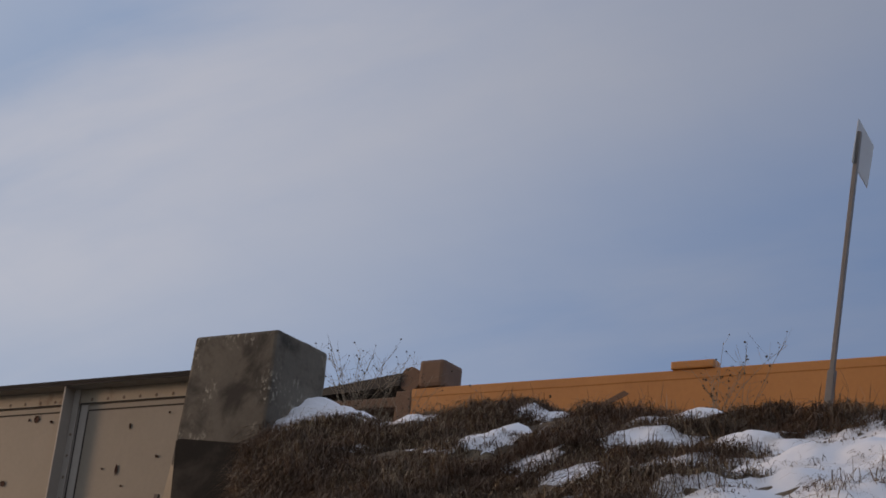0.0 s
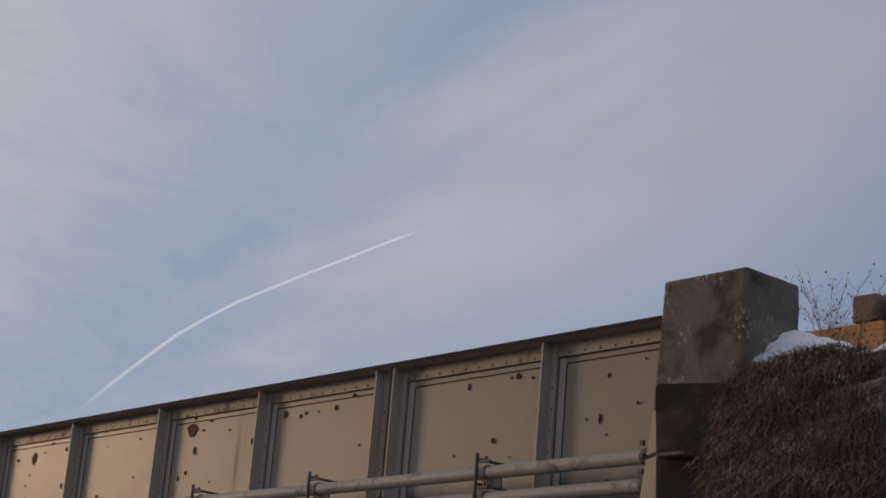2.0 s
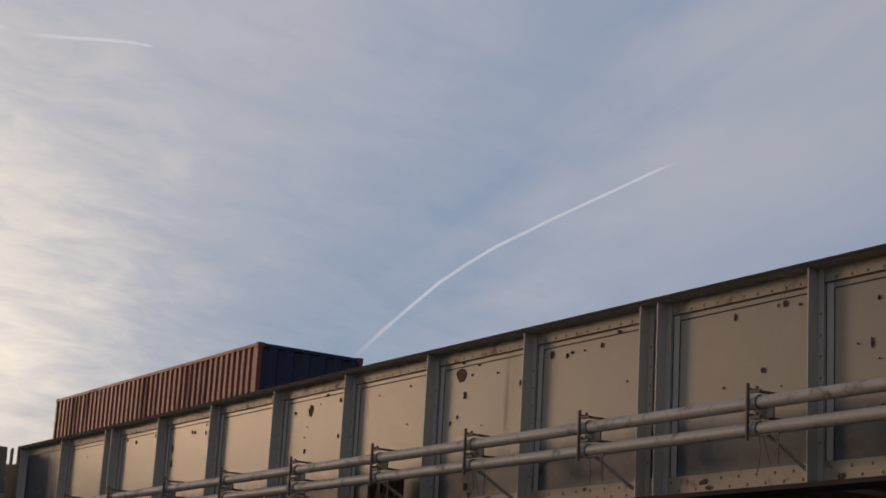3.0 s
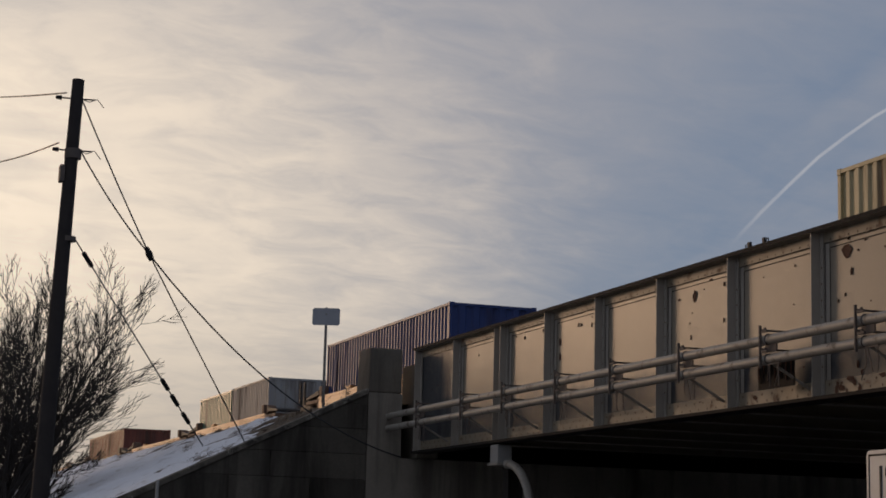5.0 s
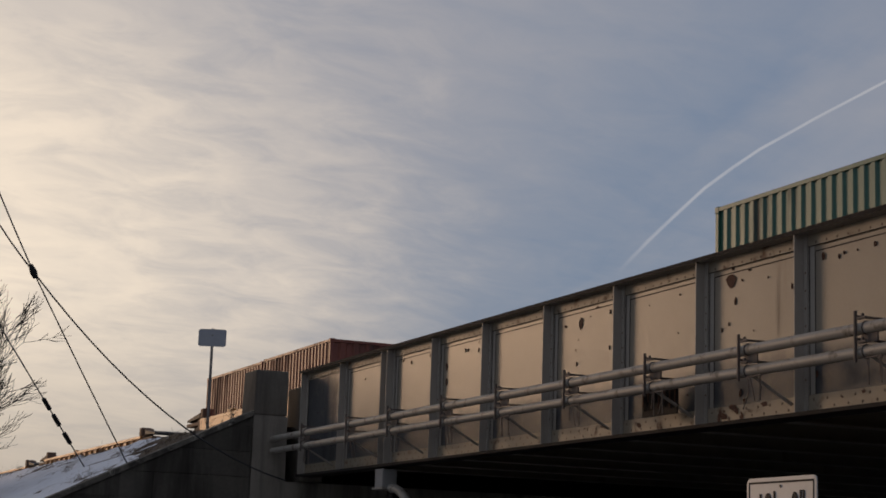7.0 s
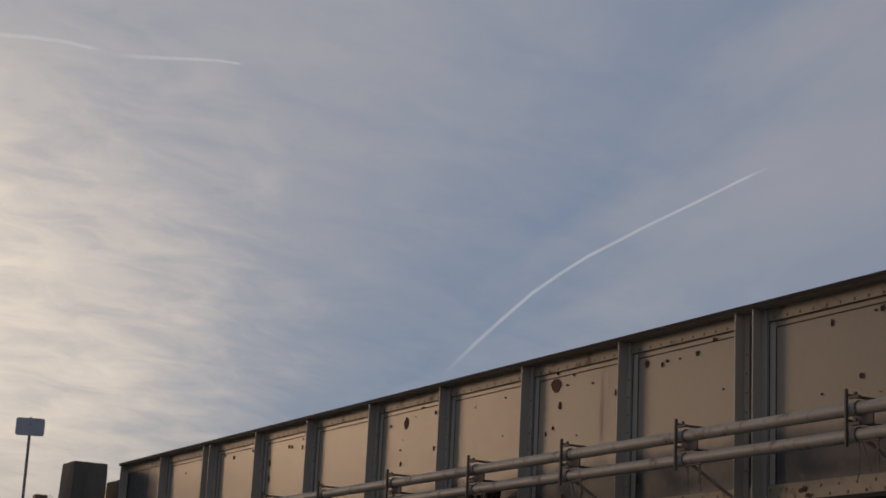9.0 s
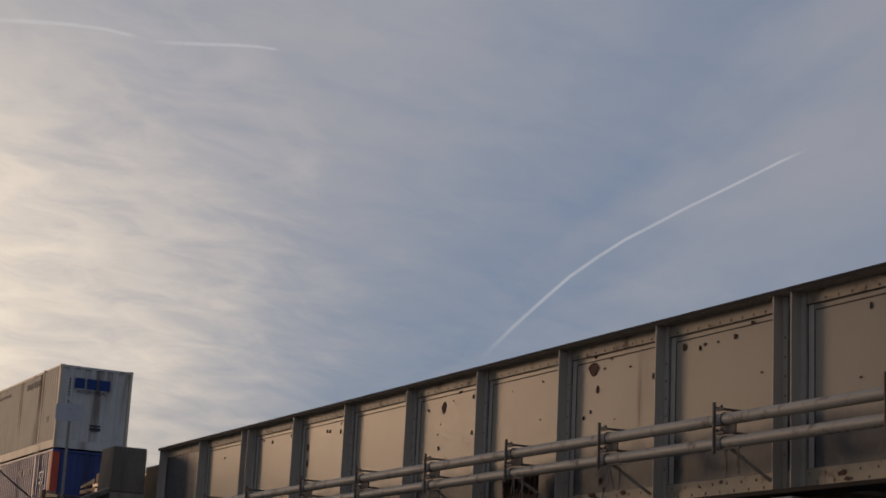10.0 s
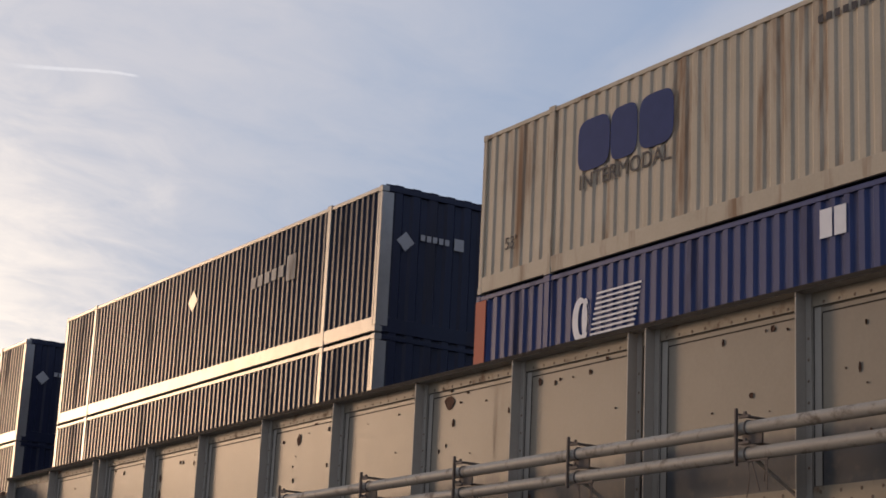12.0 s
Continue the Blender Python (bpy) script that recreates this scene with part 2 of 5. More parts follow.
M = dict(
    web=overpainted("girder_web_paint", (0.212, 0.180, 0.134), (0.262, 0.228, 0.176), (0.060, 0.062, 0.066), 0.44),
    girder=mat("girder_paint", (0.27, 0.215, 0.15), (0.33, 0.27, 0.195), 0.55, 0.0, 0.7, 25, 0.12, (0.30, 0.22, 0.14), 0.10, 1.3, 1),
    steel=mat("grey_steel_paint", (0.30, 0.268, 0.225), (0.375, 0.34, 0.288), 0.5, 0.0, 2.0, 40, 0.15, (0.22, 0.18, 0.14), 0.12, 2.0, 1),
    band=mat("pale_flange_paint", (0.245, 0.205, 0.145), (0.315, 0.265, 0.19), 0.55, 0.0, 1.5, 30, 0.12, (0.15, 0.08, 0.045), 0.28, 3.5),
    rivet=mat("rusty_rivet_heads", (0.13, 0.085, 0.055), (0.22, 0.16, 0.11), 0.7, 0.0, 6.0, 60, 0.2),
    dark_edge=mat("dark_edge_steel", (0.022, 0.019, 0.017), (0.045, 0.038, 0.032), 0.8, 0.0, 2.0, 30, 0.2, gloss=0.15),
    tar=mat("tarred_board", (0.014, 0.011, 0.009), (0.030, 0.022, 0.017), 0.8, 0.0, 4.0, 30, 0.5, gloss=0.2),
    rust=mat("rust", (0.06, 0.03, 0.02), (0.14, 0.06, 0.03), 0.9, 0.0, 8.0, 60, 0.6),
    concrete=mat("old_concrete", (0.088, 0.078, 0.061), (0.158, 0.14, 0.11), 0.9, 0.0, 1.6, 22, 0.7, (0.040, 0.035, 0.029), 0.72, 1.9, specks=(0.33, 0.31, 0.25)),
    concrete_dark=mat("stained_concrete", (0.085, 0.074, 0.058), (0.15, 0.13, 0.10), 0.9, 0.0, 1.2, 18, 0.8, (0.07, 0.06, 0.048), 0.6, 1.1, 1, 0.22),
    concrete_grey=mat("grey_concrete", (0.19, 0.168, 0.135), (0.27, 0.24, 0.195), 0.9, 0.0, 1.2, 18, 0.8, (0.10, 0.085, 0.068), 0.5, 1.1, 1),
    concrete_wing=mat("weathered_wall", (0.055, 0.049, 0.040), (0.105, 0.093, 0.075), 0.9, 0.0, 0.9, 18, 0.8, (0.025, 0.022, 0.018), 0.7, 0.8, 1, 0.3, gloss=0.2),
    # pier concrete in two tones: a lightened one for the sunlit corner, then a dark one
    concrete_sunlit=mat("sunlit_concrete", (0.27, 0.232, 0.175), (0.36, 0.312, 0.24), 0.95, 0.0, 1.6, 22, 0.6, (0.06, 0.05, 0.038), 0.4, 2.2, 1, gloss=0.15),
    concrete_pier_dark=mat("dark_pier_concrete", (0.012, 0.011, 0.010), (0.024, 0.022, 0.019), 0.85, 0.0, 1.5, 18, 0.6, (0.055, 0.048, 0.040), 0.35, 1.3, gloss=0.12),
    pipe=mat("galvanised_pipe", (0.27, 0.248, 0.212), (0.36, 0.333, 0.288), 0.5, 0.0, 2.5, 50, 0.1, (0.15, 0.125, 0.10), 0.36, 5.0, gloss=0.35),
    iron=mat("rusty_iron", (0.09, 0.075, 0.065), (0.15, 0.12, 0.10), 0.75, 0.2, 5.0, 60, 0.3),
    soil=mat("dead_turf", (0.055, 0.040, 0.026), (0.11, 0.080, 0.048), 1.0, 0.0, 2.0, 30, 1.0, (0.15, 0.115, 0.07), 0.35, 3.0),
    blades=islands("dry_blades", ((0.042, 0.029, 0.019), (0.125, 0.082, 0.050), (0.40, 0.31, 0.20), (0.085, 0.050, 0.030)), 0.85),
    straw=mat("dry_stalks", (0.20, 0.16, 0.11), (0.30, 0.25, 0.18), 0.9, 0.0, 3.0, 20, 0.0),
    snow=mat("old_snow", (0.72, 0.74, 0.78), (0.82, 0.83, 0.85), 0.75, 0.0, 1.5, 30, 0.5, (0.55, 0.54, 0.53), 0.3, 2.0),
    gravel=mat("ballast", (0.16, 0.15, 0.14), (0.27, 0.25, 0.23), 0.95, 0.0, 8.0, 60, 1.0),
    asphalt=mat("asphalt", (0.045, 0.045, 0.047), (0.07, 0.07, 0.07), 0.9, 0.0, 2.0, 60, 0.6),
    paving=mat("pavement_concrete", (0.30, 0.29, 0.27), (0.38, 0.37, 0.35), 0.9, 0.0, 2.0, 40, 0.4),
    bark=mat("bark", (0.018, 0.015, 0.013), (0.038, 0.031, 0.026), 0.95, 0.0, 6.0, 40, 0.4),
    pole=mat("creosoted_wood", (0.020, 0.016, 0.015), (0.042, 0.034, 0.030), 0.9, 0.0, 3.0, 30, 0.5),
    wire=mat("wire", (0.05, 0.05, 0.05), (0.09, 0.09, 0.09), 0.6, 0.5, 4.0, 20, 0.0),
    black=mat("black_rubber", (0.012, 0.012, 0.012), (0.022, 0.022, 0.022), 0.7, 0.0, 4.0, 30, 0.1, gloss=0.2),
    sign_back=mat("bare_aluminium", (0.26, 0.27, 0.29), (0.33, 0.34, 0.36), 0.5, 0.6, 3.0, 40, 0.05),
    sign_white=mat("white_sign_sheet", (0.44, 0.44, 0.42), (0.54, 0.54, 0.52), 0.5, 0.0, 2.0, 30, 0.05, (0.45, 0.42, 0.37), 0.15, 2.5),
    post=mat("steel_post", (0.16, 0.15, 0.14), (0.24, 0.22, 0.20), 0.6, 0.5, 4.0, 40, 0.2),
    yellow=mat("well_car_yellow", (0.40, 0.165, 0.035), (0.50, 0.22, 0.055), 0.5, 0.0, 1.2, 20, 0.15, (0.20, 0.09, 0.04), 0.3, 1.2, 1),
    car_brown=mat("weathered_car_steel", (0.11, 0.065, 0.042), (0.20, 0.12, 0.075), 0.75, 0.1, 3.0, 30, 0.3),
    car_dark=mat("greasy_car_steel", (0.03, 0.028, 0.026), (0.06, 0.055, 0.05), 0.7, 0.3, 3.0, 30, 0.3),
    white_paint=mat("white_lettering", (0.62, 0.63, 0.66), (0.75, 0.75, 0.77), 0.6, 0.0, 4.0, 40, 0.05),
    mark_grey=mat("worn_white_marks", (0.22, 0.22, 0.23), (0.32, 0.32, 0.33), 0.6, 0.0, 4.0, 40, 0.05),
    blue_paint=mat("blue_lettering", (0.012, 0.032, 0.12), (0.020, 0.045, 0.16), 0.7, 0.0, 4.0, 40, 0.05, gloss=0.2),
    dark_paint=mat("dark_lettering", (0.018, 0.018, 0.024), (0.035, 0.035, 0.045), 0.7, 0.0, 4.0, 40, 0.05),
    box_cream=mat("cream_container", (0.39, 0.335, 0.25), (0.49, 0.425, 0.33), 0.55, 0.0, 1.0, 20, 0.1, (0.22, 0.13, 0.075), 0.34, 1.6, 1, gloss=0.25),
    box_cream_end=mat("pale_grey_container", (0.34, 0.335, 0.31), (0.44, 0.43, 0.40), 0.5, 0.0, 1.0, 20, 0.1, (0.16, 0.14, 0.12), 0.35, 1.3, 1),
    box_blue=mat("blue_container", (0.022, 0.038, 0.125), (0.034, 0.055, 0.165), 0.50, 0.0, 1.2, 20, 0.08, (0.03, 0.03, 0.06), 0.25, 1.5, 1, gloss=0.25),
    box_navy=mat("navy_container", (0.007, 0.009, 0.024), (0.011, 0.014, 0.036), 0.37, 0.0, 1.2, 20, 0.05, (0.02, 0.02, 0.03), 0.2, 1.5, 1, gloss=0.21),
    box_red=mat("red_container", (0.17, 0.052, 0.034), (0.24, 0.078, 0.050), 0.5, 0.0, 1.2, 20, 0.1, (0.10, 0.05, 0.035), 0.45, 1.4, 1, gloss=0.3),
    box_maroon=mat("maroon_container", (0.13, 0.03, 0.03), (0.20, 0.045, 0.04), 0.55, 0.0, 1.2, 20, 0.1, (0.08, 0.03, 0.03), 0.3, 1.4, 1, gloss=0.2),
    box_green=mat("green_container", (0.03, 0.11, 0.075), (0.05, 0.16, 0.11), 0.42, 0.0, 1.2, 20, 0.1, (0.05, 0.05, 0.04), 0.25, 1.4, 1),
    box_tan=mat("tan_container", (0.40, 0.33, 0.17), (0.50, 0.42, 0.24), 0.5, 0.0, 1.2, 20, 0.1, (0.2, 0.13, 0.07), 0.3, 1.4, 1),
    box_grey=mat("grey_container", (0.30, 0.29, 0.27), (0.34, 0.33, 0.31), 0.55, 0.0, 1.2, 20, 0.1, (0.13, 0.10, 0.08), 0.4, 1.4, 1, gloss=0.25),
    frame_silver=mat("silver_frame", (0.18, 0.173, 0.162), (0.27, 0.26, 0.245), 0.38, 0.5, 2.0, 30, 0.05),
    frame_red=mat("red_frame", (0.33, 0.055, 0.032), (0.40, 0.075, 0.042), 0.6, 0.0, 2.0, 30, 0.05, gloss=0.25),
    contrail=glow("ice_cloud", (0.86, 0.84, 0.85), 0.85, 0.44),
    contrail_thin=glow("thin_ice_cloud", (0.86, 0.84, 0.86), 0.85, 0.36),
)


# ---------------------------------------------------------------- building helpers
def part(name, bm, material, parent=None, label="", m=None):
    """Links a bmesh (or shares a mesh) as one mesh object, under a parent if given."""
    if isinstance(bm, bpy.types.Mesh):
        me = bm
    else:
        me = bpy.data.meshes.new(name)
        bm.normal_update()
        bm.to_mesh(me)
        bm.free()
        me.materials.append(material)
    ob = new(name, me)
    if parent is not None:
        ob.parent = parent
    if m is not None:
        ob.matrix_basis = m
    if label:
        ob["label"] = label
    return ob


def thing(name, label, category, m=None, group="", kind=""):
    ob = new(name)
    ob.empty_display_size = 0.2
    if m is not None:
        ob.matrix_basis = m
    return tagged(ob, label, category, group, kind)


def B(*boxes, bevel=0.0):
    """A bmesh of boxes (x0, x1, y0, y1, z0, z1), bevelled."""
    bm = bmesh.new()
    for b in boxes:
        add_box(bm, *b)
    if bevel:
        bmesh.ops.bevel(bm, geom=bm.edges[:], offset=bevel, segments=2, profile=0.6, affect="EDGES", clamp_overlap=True)
    return bm


def add_box(bm, x0, x1, y0, y1, z0, z1):
    v = [bm.verts.new((x, y, z)) for x in (x0, x1) for y in (y0, y1) for z in (z0, z1)]
    for f in ((0, 1, 3, 2), (4, 6, 7, 5), (0, 4, 5, 1), (2, 3, 7, 6), (0, 2, 6, 4), (1, 5, 7, 3)):
        bm.faces.new([v[i] for i in f])


def add_tube(bm, pts, radii, sides=8, caps=True):
    """A tube along points, with its own radius at each."""
    rings = []
    pts = [Vector(p) for p in pts]
    side = None
    for i, p in enumerate(pts):
        d = (pts[min(i + 1, len(pts) - 1)] - pts[max(i - 1, 0)]).normalized()
        if side is None:
            side = d.orthogonal().normalized()
        side = (side - d * side.dot(d)).normalized()
        up = d.cross(side)
        r = radii[i] if isinstance(radii, (list, tuple)) else radii
        rings.append([bm.verts.new(p + (side * math.cos(a) + up * math.sin(a)) * r)
                      for a in (2 * math.pi * k / sides for k in range(sides))])
    for a, b in zip(rings, rings[1:]):
        for k in range(sides):
            f = bm.faces.new((a[k], a[(k + 1) % sides], b[(k + 1) % sides], b[k]))
            f.smooth = sides > 5
    if caps:
        bm.faces.new([bm.verts.new(v.co) for v in rings[0][::-1]])      # caps keep their own edge, so that the side shades round
        bm.faces.new([bm.verts.new(v.co) for v in rings[-1]])


def T(pts, radii, sides=8):
    bm = bmesh.new()
    add_tube(bm, pts, radii, sides)
    return bm


def prism(outline, axis, a, b, bevel=0.0):
    """An outline of (p, q) pairs drawn out along axis 'x' or 'y' from a to b."""
    bm = bmesh.new()
    def at(p, q, s):
        return (s, p, q) if axis == "x" else (p, s, q)
    lo = [bm.verts.new(at(p, q, a)) for p, q in outline]
    hi = [bm.verts.new(at(p, q, b)) for p, q in outline]
    bm.faces.new(lo)
    bm.faces.new(hi[::-1])
    n = len(lo)
    for i in range(n):
        bm.faces.new((lo[i], hi[i], hi[(i + 1) % n], lo[(i + 1) % n]))
    bmesh.ops.recalc_face_normals(bm, faces=bm.faces[:])
    if bevel:
        bmesh.ops.bevel(bm, geom=bm.edges[:], offset=bevel, segments=2, profile=0.6, affect="EDGES", clamp_overlap=True)
    return bm


def text(name, body, size, material, parent, m, label=""):
    cu = bpy.data.curves.new(name, "FONT")
    cu.body, cu.size, cu.extrude = body, size, 0.003
    cu.align_x, cu.align_y = "CENTER", "CENTER"
    cu.materials.append(material)
    ob = new(name, cu)
    ob.parent, ob.matrix_basis = parent, m
    if label:
        ob["label"] = label
    return ob


def grid(name, x0, x1, y0, y1, step, height, material, keep=None):
    """A sheet of ground with its height given by a function."""
    nx, ny = max(2, int((x1 - x0) / step) + 1), max(2, int((y1 - y0) / step) + 1)
    xs, ys = np.linspace(x0, x1, nx), np.linspace(y0, y1, ny)
    verts = [(x, y, height(x, y)) for y in ys for x in xs]
    faces = [(j * nx + i, j * nx + i + 1, (j + 1) * nx + i + 1, (j + 1) * nx + i)
             for j in range(ny - 1) for i in range(nx - 1)]
    if keep:
        faces = [f for f in faces if any(keep(*verts[k][:2]) for k in f)]
    me = bpy.data.meshes.new(name)
    me.from_pydata(verts, [], faces)
    me.polygons.foreach_set("use_smooth", [True] * len(faces))
    me.materials.append(material)
    return new(name, me)


# ---------------------------------------------------------------- ground and embankments
ROAD_L, ROAD_R = -37.3, -10.6         # faces of the two abutments
RAIL = 5.35                           # top of rail


def slope(y):
    """Height of the railway bank above the road, across the track: up at one in two, level, down again."""
    up = 5.05 + 0.484 * (y - 11.55)
    down = 5.05 - 0.484 * (y - 43.5)
    return max(0.0, min(up, 5.22, down))


def bank(x, y):
    n = noise.noise(Vector((x * 0.8, y * 0.8, 0.0))) * 0.10 + noise.noise(Vector((x * 2.3, y * 2.3, 4.0))) * 0.10
    n += noise.noise(Vector((x * 6.0, y * 6.0, 9.0))) * 0.035
    bed = -0.12 if 14.2 < y < 38.0 else 0.0
    s = slope(y)
    if x < -20 and y < 14.2:          # lower shoulder behind the wing wall
        s = min(s, 4.78)
    if x > -7.5:                      # the top edge sinks a little along the track
        s = min(s, 5.20 - 0.14 * min(x + 7.5, 3.5)) if y < 14.2 else s
    if x > -20 and y < 13.0:          # the bank falls away steeply beside the abutment
        g = -0.852 * y - x
        s = max(0.0, s - 4.5 * max(0.0, g) - 0.12 * math.exp(-abs(g) * 3))
    return s + n * (1.0 if s > 0.3 else 0.25) + bed


ground = grid("ground", -2400, 2400, -2400, 2400, 160, lambda x, y: -0.06, M["soil"])
tagged(ground, "flat brown winter ground out to the horizon", "ground", kind="structure")
part("road", B((-30.5, -16.5, -200, 200, -0.2, 0.0)), M["asphalt"])
tagged(bpy.data.objects["road"], "dark asphalt road passing under the bridge", "road", kind="structure")
for nm, a, b in (("pavement_1", -37.3, -30.5), ("pavement_2", -16.5, -10.6)):
    tagged(part(nm, B((a, b, -200, 200, -0.2, 0.15), bevel=0.02), M["paving"]), "concrete pavement with a kerb beside the road", "pavement", kind="structure")

bank_r = grid("embankment_1", ROAD_R + 0.55, 30, 0.0, 22, 0.13, bank, M["soil"])
tagged(grid("embankment_3", ROAD_R + 0.55, 60, 22, 56, 0.8, bank, M["soil"]), "far side of the railway bank", "embankment", kind="structure")
tagged(bank_r, "steep railway bank of dead brown turf", "embankment", kind="structure")
bank_l = grid("embankment_2", -190, ROAD_L - 0.35, 0.0, 56, 0.55, bank, M["soil"])
tagged(bank_l, "long railway bank of dead turf behind the wing wall", "embankment", kind="structure")

PATCHES = [(-6.85, 10.65, .36, .34), (-7.22, 10.5, .22, .14), (-5.93, 9.86, .13, .12), (-5.36, 9.52, .2, .13), (-5.64, 10.8, .24, .12), (-5.29, 10.37, .26, .24),
           (-4.77, 9.68, .28, .13), (-5.54, 11.1, .3, .13), (-6.87, 11.6, .2, .15), (-6.3, 11.75, .5, .11), (-4.7, 11.3, .8, .10), (-4.54, 10.3, .3, .10), (-7.9, 10.5, .1, .1),
           (-8.24, 10.3, .12, .08), (-8.3, 11.7, .35, .12), (-2.9, 9.8, 1.5, .95), (-2.9, 8.9, 1.45, .8), (-1.4, 9.2, 1.9, 2.2), (-3.2, 11.0, .9, .28)]


def snow_right(x, y):
    k = max(1.0 - math.hypot((x - a) / rx, (y - b) / ry) for a, b, rx, ry in PATCHES)
    k += noise.noise(Vector((x * 3.2, y * 4.0, 2.0))) * 0.30 + noise.noise(Vector((x * 8.0, y * 11.0, 5.0))) * 0.40
    return max(-0.25, min(0.35, k))


def snow_left(x, y):
    k = 0.75 - abs(y - 7.2) / 4.2 - 0.09 * max(0.0, x + 45.0) + noise.noise(Vector((x * 0.30, y * 0.7, 2.0))) * 0.55 + noise.noise(Vector((x * 2.0, y * 3.0, 6.0))) * 0.25
    return max(-0.25, min(0.5, k))


s = grid("snow", ROAD_R + 0.9, 3, 6.5, 12.6, 0.055, lambda x, y: bank(x, y) + 0.035 * snow_right(x, y) + 0.012 + 0.02 * noise.noise(Vector((x * 6.0, y * 6.0, 9.0))),
         M["snow"], lambda x, y: snow_right(x, y) > -0.22)
tagged(s, "patches of old melting snow on the turf", "snow", kind="stuff")
s = grid("snow", -150, ROAD_L - 0.4, 0.5, 12.2, 0.22, lambda x, y: bank(x, y) + 0.16 * snow_left(x, y) + 0.02,
         M["snow"], lambda x, y: snow_left(x, y) > -0.22)
tagged(s, "thin sheet of old snow on the bank", "snow", kind="stuff")


def snow_bank():
    """A wind-packed heap of snow beside the concrete block."""
    bm = bmesh.new()
    bmesh.ops.create_grid(bm, x_segments=44, y_segments=36, size=1.0)
    for v in bm.verts:
        x, y = v.co.x, v.co.y
        k = max(0.0, 1 - math.hypot(x * 0.98, y * 0.98))
        ridge = 0.55 * k ** 0.9 * (1.0 - 0.55 * x) + 0.45 * k * noise.noise(Vector((x * 2.6, y * 2.6, 1))) + 0.07 * noise.noise(Vector((x * 7, y * 7, 3))) * (k > 0)
        px, py = -9.45 + x * 1.2, 12.25 + y * 0.8
        b0 = bank(px, py)
        b0 += max(0.0, slope(py) - b0) * min(1.0, 1.8 * k)      # the heap fills the hollow beside the block
        v.co = Vector((px, py, b0 + ridge * 0.62 - 0.05))
    for f in bm.faces:
        f.smooth = True
    return tagged(part("snow_bank", bm, M["snow"]), "heap of packed snow against the concrete block", "snow bank")


snow_bank()


def grass_field(name, count, x0, x1, y0, y1, size, label, mask, seed):
    """Dry blades in tufts that droop down the bank, with a few standing stalks."""
    rnd = random.Random(seed)
    verts, faces = [], []
    made = 0
    while made < count:
        cx, cy = rnd.uniform(x0, x1), rnd.uniform(y0, y1)
        if mask(cx, cy) > 0.02 and rnd.random() > 0.03:
            continue
        tuft = size * rnd.uniform(0.45, 1.4) * (0.95 + 1.5 * noise.noise(Vector((cx * 1.6, cy * 1.6, 7.0))))
        if tuft < size * 0.3:
            continue
        for _ in range(rnd.randint(12, 26)):
            x, y = cx + rnd.gauss(0, 0.045), cy + rnd.gauss(0, 0.045)
            z = bank(x, y) - 0.012
            stand = rnd.random() < 0.025
            h = tuft * rnd.uniform(0.35, 1.25) * (1.6 if stand else 1.0)
            a = rnd.uniform(0, 6.28)
            out = h * (0.3 if stand else rnd.uniform(0.7, 1.7))
            dx, dy = math.cos(a) * out, math.sin(a) * out - (0.0 if stand else 0.35 * out)
            w = rnd.uniform(0.0012, 0.0034)
            px, py = -math.sin(a) * w, math.cos(a) * w
            tip = h if stand else h * rnd.uniform(-0.15, 0.45) - 0.2 * out
            i = len(verts)
            verts += [(x - px, y - py, z), (x + px, y + py, z),
                      (x + dx * .3 - px, y + dy * .3 - py, z + h * .62), (x + dx * .3 + px, y + dy * .3 + py, z + h * .62),
                      (x + dx * .68 - px * .7, y + dy * .68 - py * .7, z + h * .62 + (tip - h * .4) * .35),
                      (x + dx * .68 + px * .7, y + dy * .68 + py * .7, z + h * .62 + (tip - h * .4) * .35),
                      (x + dx, y + dy, z + tip)]
            faces += [(i, i + 1, i + 3, i + 2), (i + 2, i + 3, i + 5, i + 4), (i + 4, i + 5, i + 6)]
            made += 1
    me = bpy.data.meshes.new(name)
    me.from_pydata(verts, [], faces)
    me.materials.append(M["blades"])
    return tagged(new(name, me), label, "grass", kind="stuff")


grass_field("grass", 330000, ROAD_R + 0.95, 0.0, 7.0, 13.2, 0.088, "matted dead brown grass on the bank", snow_right, 4)
grass_field("grass", 22000, -80, ROAD_L - 0.4, 8.0, 13.6, 0.13, "dead brown grass along the top of the bank", snow_left, 5)

# ballast, sleepers and rails of the track
def along_track(outline):
    """A profile of (y, z) pairs drawn out along the track, on its gentle grade."""
    bm = bmesh.new()
    rings = [[bm.verts.new((x, y, z + 0.0045 * (min(max(x, -110.0), 20.0) + 40.0))) for y, z in outline] for x in (-400, -110, 20, 400)]
    n = len(outline)
    for p, q in zip(rings, rings[1:]):
        for i in range(n):
            bm.faces.new((p[i], q[i], q[(i + 1) % n], p[(i + 1) % n]))
    bm.faces.new(rings[0])
    bm.faces.new(rings[-1][::-1])
    bmesh.ops.recalc_face_normals(bm, faces=bm.faces[:])
    return bm


tagged(part("track_bed", along_track([(15.2, 4.7), (16.0, RAIL - 0.22), (19.6, RAIL - 0.22), (20.4, 4.7)]), M["gravel"]),
       "crushed stone ballast under the track", "track bed", kind="structure")
for nm, y in (("rail_1", 16.98), ("rail_2", 18.42)):
    tagged(part(nm, along_track([(y - .07, RAIL - .2), (y + .07, RAIL - .2), (y + .035, RAIL - .02), (y + .035, RAIL), (y - .035, RAIL), (y - .035, RAIL - .02)]), M["iron"]),
           "worn steel running rail", "rail", kind="structure")

